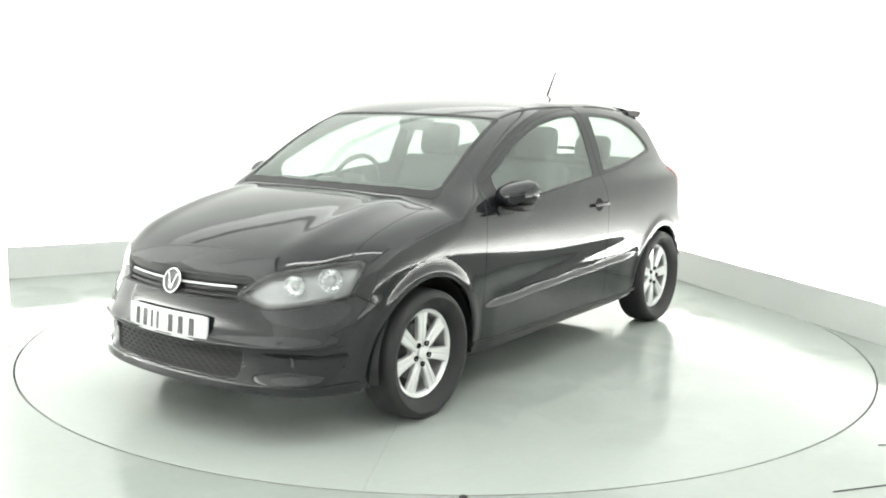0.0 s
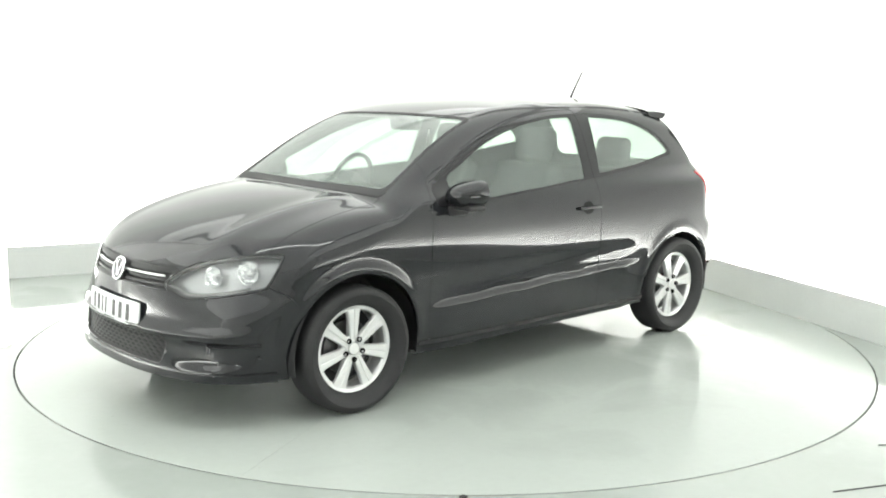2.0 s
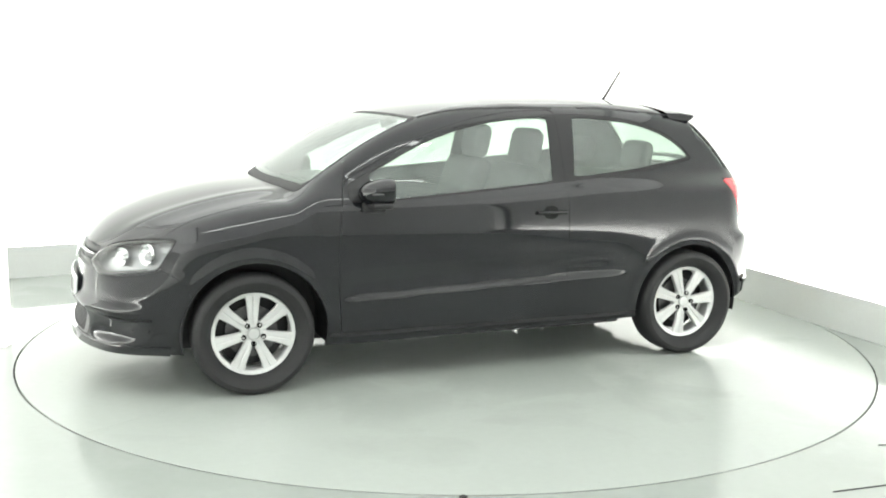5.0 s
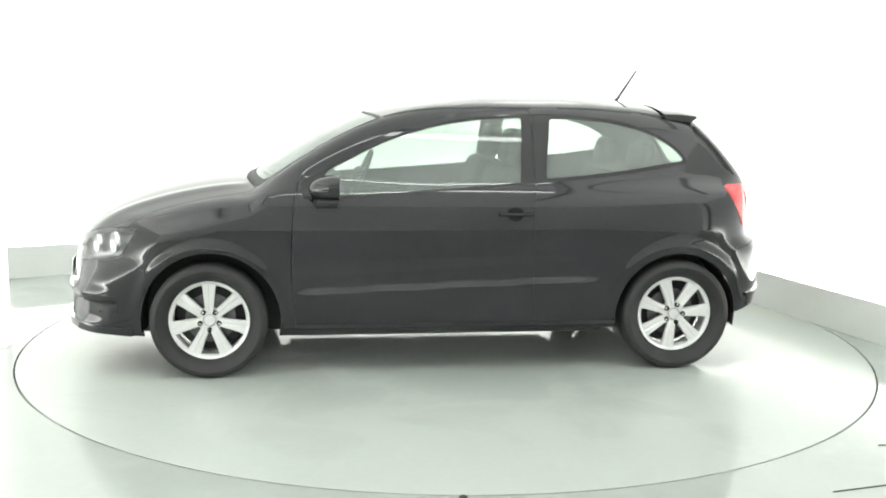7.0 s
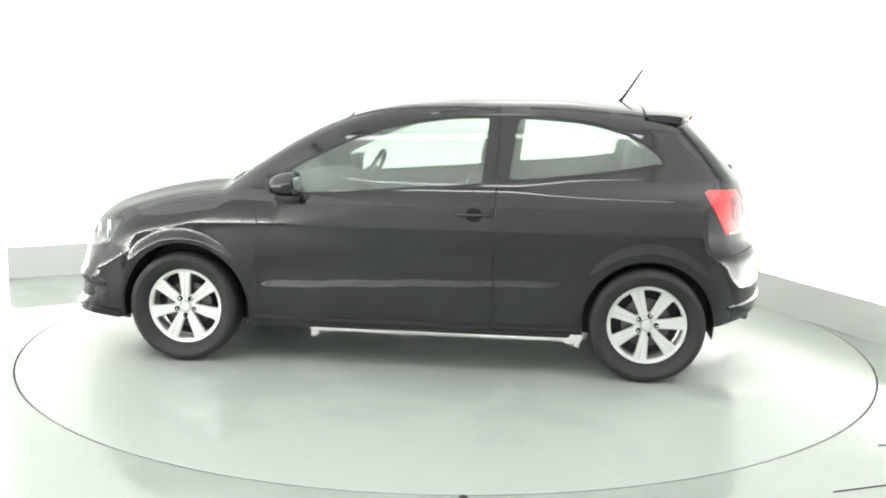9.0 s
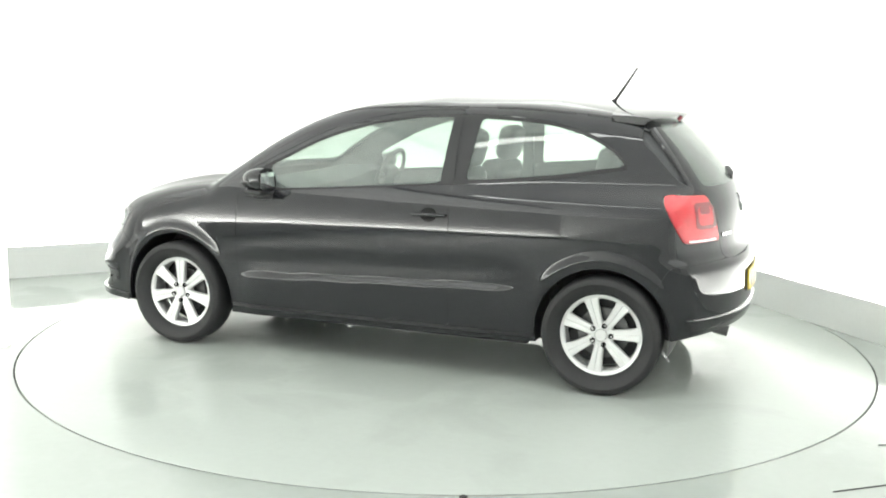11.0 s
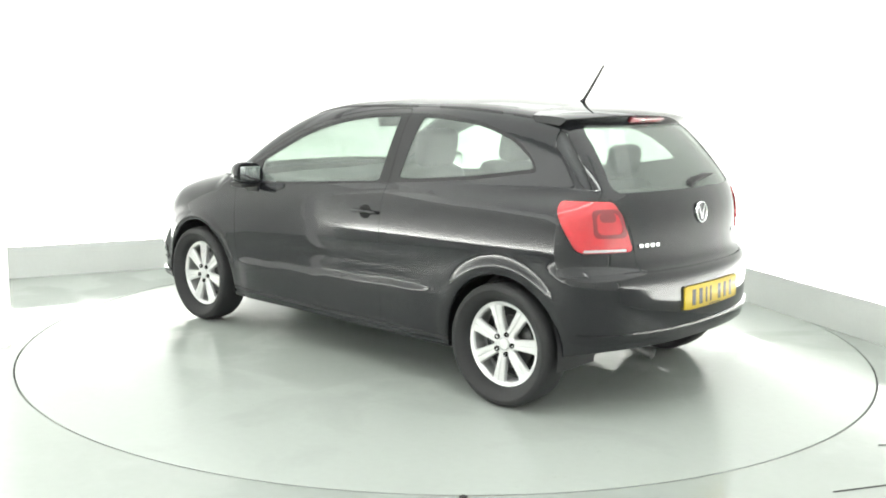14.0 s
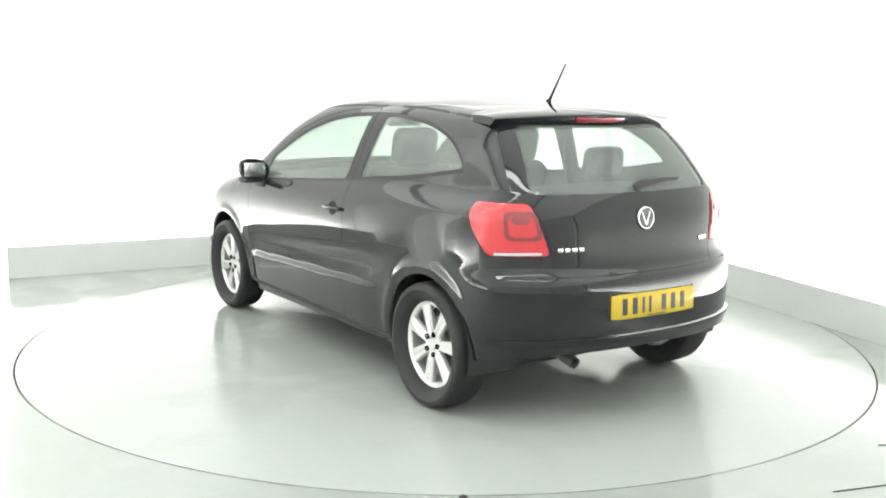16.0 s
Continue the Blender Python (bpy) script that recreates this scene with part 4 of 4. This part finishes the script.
# ---- cabin ----
def seat(y):
    bm = bmesh.new()
    box(bm, -0.26, 0.26, -0.25, 0.25, -0.08, 0.10, pose(0.10, y, 0.50, 0, -6, 0), bevel=0.06, seg=4)
    st = part("front_seat", bm, CLOTH, car, "dark cloth front seat")
    bm = bmesh.new()
    box(bm, -0.075, 0.075, -0.245, 0.245, 0, 0.62, pose(-0.16, y, 0.48, 0, -20, 0), bevel=0.06, seg=4)
    part("backrest", bm, CLOTH, st)
    bm = bmesh.new()
    box(bm, -0.055, 0.055, -0.135, 0.135, -0.02, 0.19, pose(-0.385, y, 1.085, 0, -12, 0), bevel=0.05, seg=4)
    part("headrest", bm, CLOTH, st)
    for dy in (-0.06, 0.06):
        bm = bmesh.new()
        tube(bm, [(-0.365, y + dy, 1.0), (-0.385, y + dy, 1.1)], 0.007, 8)
        part("headrest_post", bm, STEEL, st)


seat(0.36)
seat(-0.36)
bm = bmesh.new()
box(bm, -0.25, 0.22, -0.60, 0.60, -0.08, 0.10, pose(-0.75, 0, 0.50, 0, -6, 0), bevel=0.06, seg=4)
bench = part("rear_bench", bm, CLOTH, car, "dark cloth rear bench")
bm = bmesh.new()
box(bm, -0.07, 0.07, -0.62, 0.62, 0, 0.54, pose(-0.98, 0, 0.48, 0, -18, 0), bevel=0.05, seg=4)
part("bench_back", bm, CLOTH, bench)
for y in (-0.34, 0.34):
    bm = bmesh.new()
    box(bm, -0.05, 0.05, -0.125, 0.125, 0, 0.17, pose(-1.14, y, 1.03, 0, -10, 0), bevel=0.048, seg=4)
    part("headrest", bm, CLOTH, bench)
bm = bmesh.new()
box(bm, -1.66, -1.17, -0.58, 0.58, 0.925, 0.955, bevel=0.01)
part("parcel_shelf", bm, TRIM, car, "dark parcel shelf")

bm = bmesh.new()
rows = []
for i in range(25):
    y = -0.70 + 1.40 * i / 24
    k = 0.035 * math.exp(-((y + 0.36) / 0.2) ** 2)
    rows.append([bm.verts.new(v) for v in ((0.93 - 0.38 * y * y, y, 0.945), (0.78 - 0.2 * y * y, y, 0.965 + k * 0.5), (0.62, y, 0.955 + k), (0.54, y, 0.92 + k), (0.53, y, 0.86), (0.57, y, 0.74), (0.68, y, 0.60), (0.95, y, 0.60))])
for u, v in zip(rows, rows[1:]):
    for k in range(7):
        bm.faces.new((u[k], u[k + 1], v[k + 1], v[k]))
bmesh.ops.recalc_face_normals(bm, faces=bm.faces[:])
part("dashboard", bm, TRIM, car, "dark grey dashboard")
bm = bmesh.new()
box(bm, -0.2, 0.6, -0.11, 0.11, 0.30, 0.62, bevel=0.04)
part("centre_console", bm, TRIM, car, "dark centre console")

m = pose(0.42, -0.36, 0.93, 0, -24, 0)
bm = bmesh.new()
rings = []
for i in range(40):
    a = 2 * math.pi * i / 40
    rings.append([bm.verts.new(m @ Vector((0.014 * math.sin(b), (0.178 + 0.014 * math.cos(b)) * math.cos(a), (0.178 + 0.014 * math.cos(b)) * math.sin(a)))) for b in [2 * math.pi * k / 10 for k in range(10)]])
for i in range(40):
    u, v = rings[i], rings[(i + 1) % 40]
    for k in range(10):
        bm.faces.new((u[k], u[(k + 1) % 10], v[(k + 1) % 10], v[k]))
bmesh.ops.recalc_face_normals(bm, faces=bm.faces[:])
sw = part("steering_wheel", bm, TRIM, car, "dark three-spoke steering wheel")
bm = bmesh.new()
box(bm, -0.02, 0.05, -0.075, 0.075, -0.07, 0.06, m, bevel=0.02)
part("horn_pad", bm, TRIM, sw)
for a in (0, 180, 270):
    bm = bmesh.new()
    box(bm, -0.006, 0.014, 0.05, 0.175, -0.016, 0.016, m @ Matrix.Rotation(radians(a), 4, "X"), bevel=0.004)
    part("wheel_spoke", bm, STEEL, sw, "grey spoke")
bm = bmesh.new()
box(bm, -0.02, 0.02, -0.115, 0.115, -0.032, 0.032, pose(0.30, 0, 1.285, 0, 10, 0), bevel=0.012, seg=3)
box(bm, -0.01, 0.05, -0.012, 0.012, 0.0, 0.05, pose(0.31, 0, 1.30, 0, 0, 0), bevel=0.005)
part("rear_view_mirror", bm, TRIM, car, "dark rear-view mirror")
for y in (-0.36, 0.36):
    bm = bmesh.new()
    box(bm, -0.06, 0.06, -0.18, 0.18, -0.006, 0.006, pose(0.17, y, 1.335, 0, 18, 0), bevel=0.005)
    part("sun_visor", bm, HEADLINER, car, "pale folded sun visor")
for s in (1, -1):
    bm = bmesh.new()
    tube(bm, [(-0.46, s * 0.66, 1.22), (-0.45, s * 0.71, 0.95), (-0.44, s * 0.72, 0.6)], 0.012, 6)
    part("seat_belt", bm, CLOTH, car, "dark seat belt")

# ceiling lamp housings above their light, the two added wide ones included
for x, y, length, width, turn, watts in STRIPS:
    bm = bmesh.new()
    box(bm, -length / 2 - 0.03, length / 2 + 0.03, -width / 2 - 0.03, width / 2 + 0.03, 0.0, 0.15, bevel=0.01)
    l = tagged(part("ceiling_lamp", bm, WHITE, None), "long white ceiling lamp, out of view", "ceiling lamp", group="ceiling strip lamps")
    l.matrix_basis = pose(x, y, CEIL - 0.151, 0, 0, turn)


def motions():
    spin = [(t, pose(0, 0, 0, 0, 0, a)) for t, a in TURN]
    walk(turntable, spin)
    walk(car, [(t, m @ pose(CAR_X, CAR_Y, 0)) for t, m in spin])


motions()
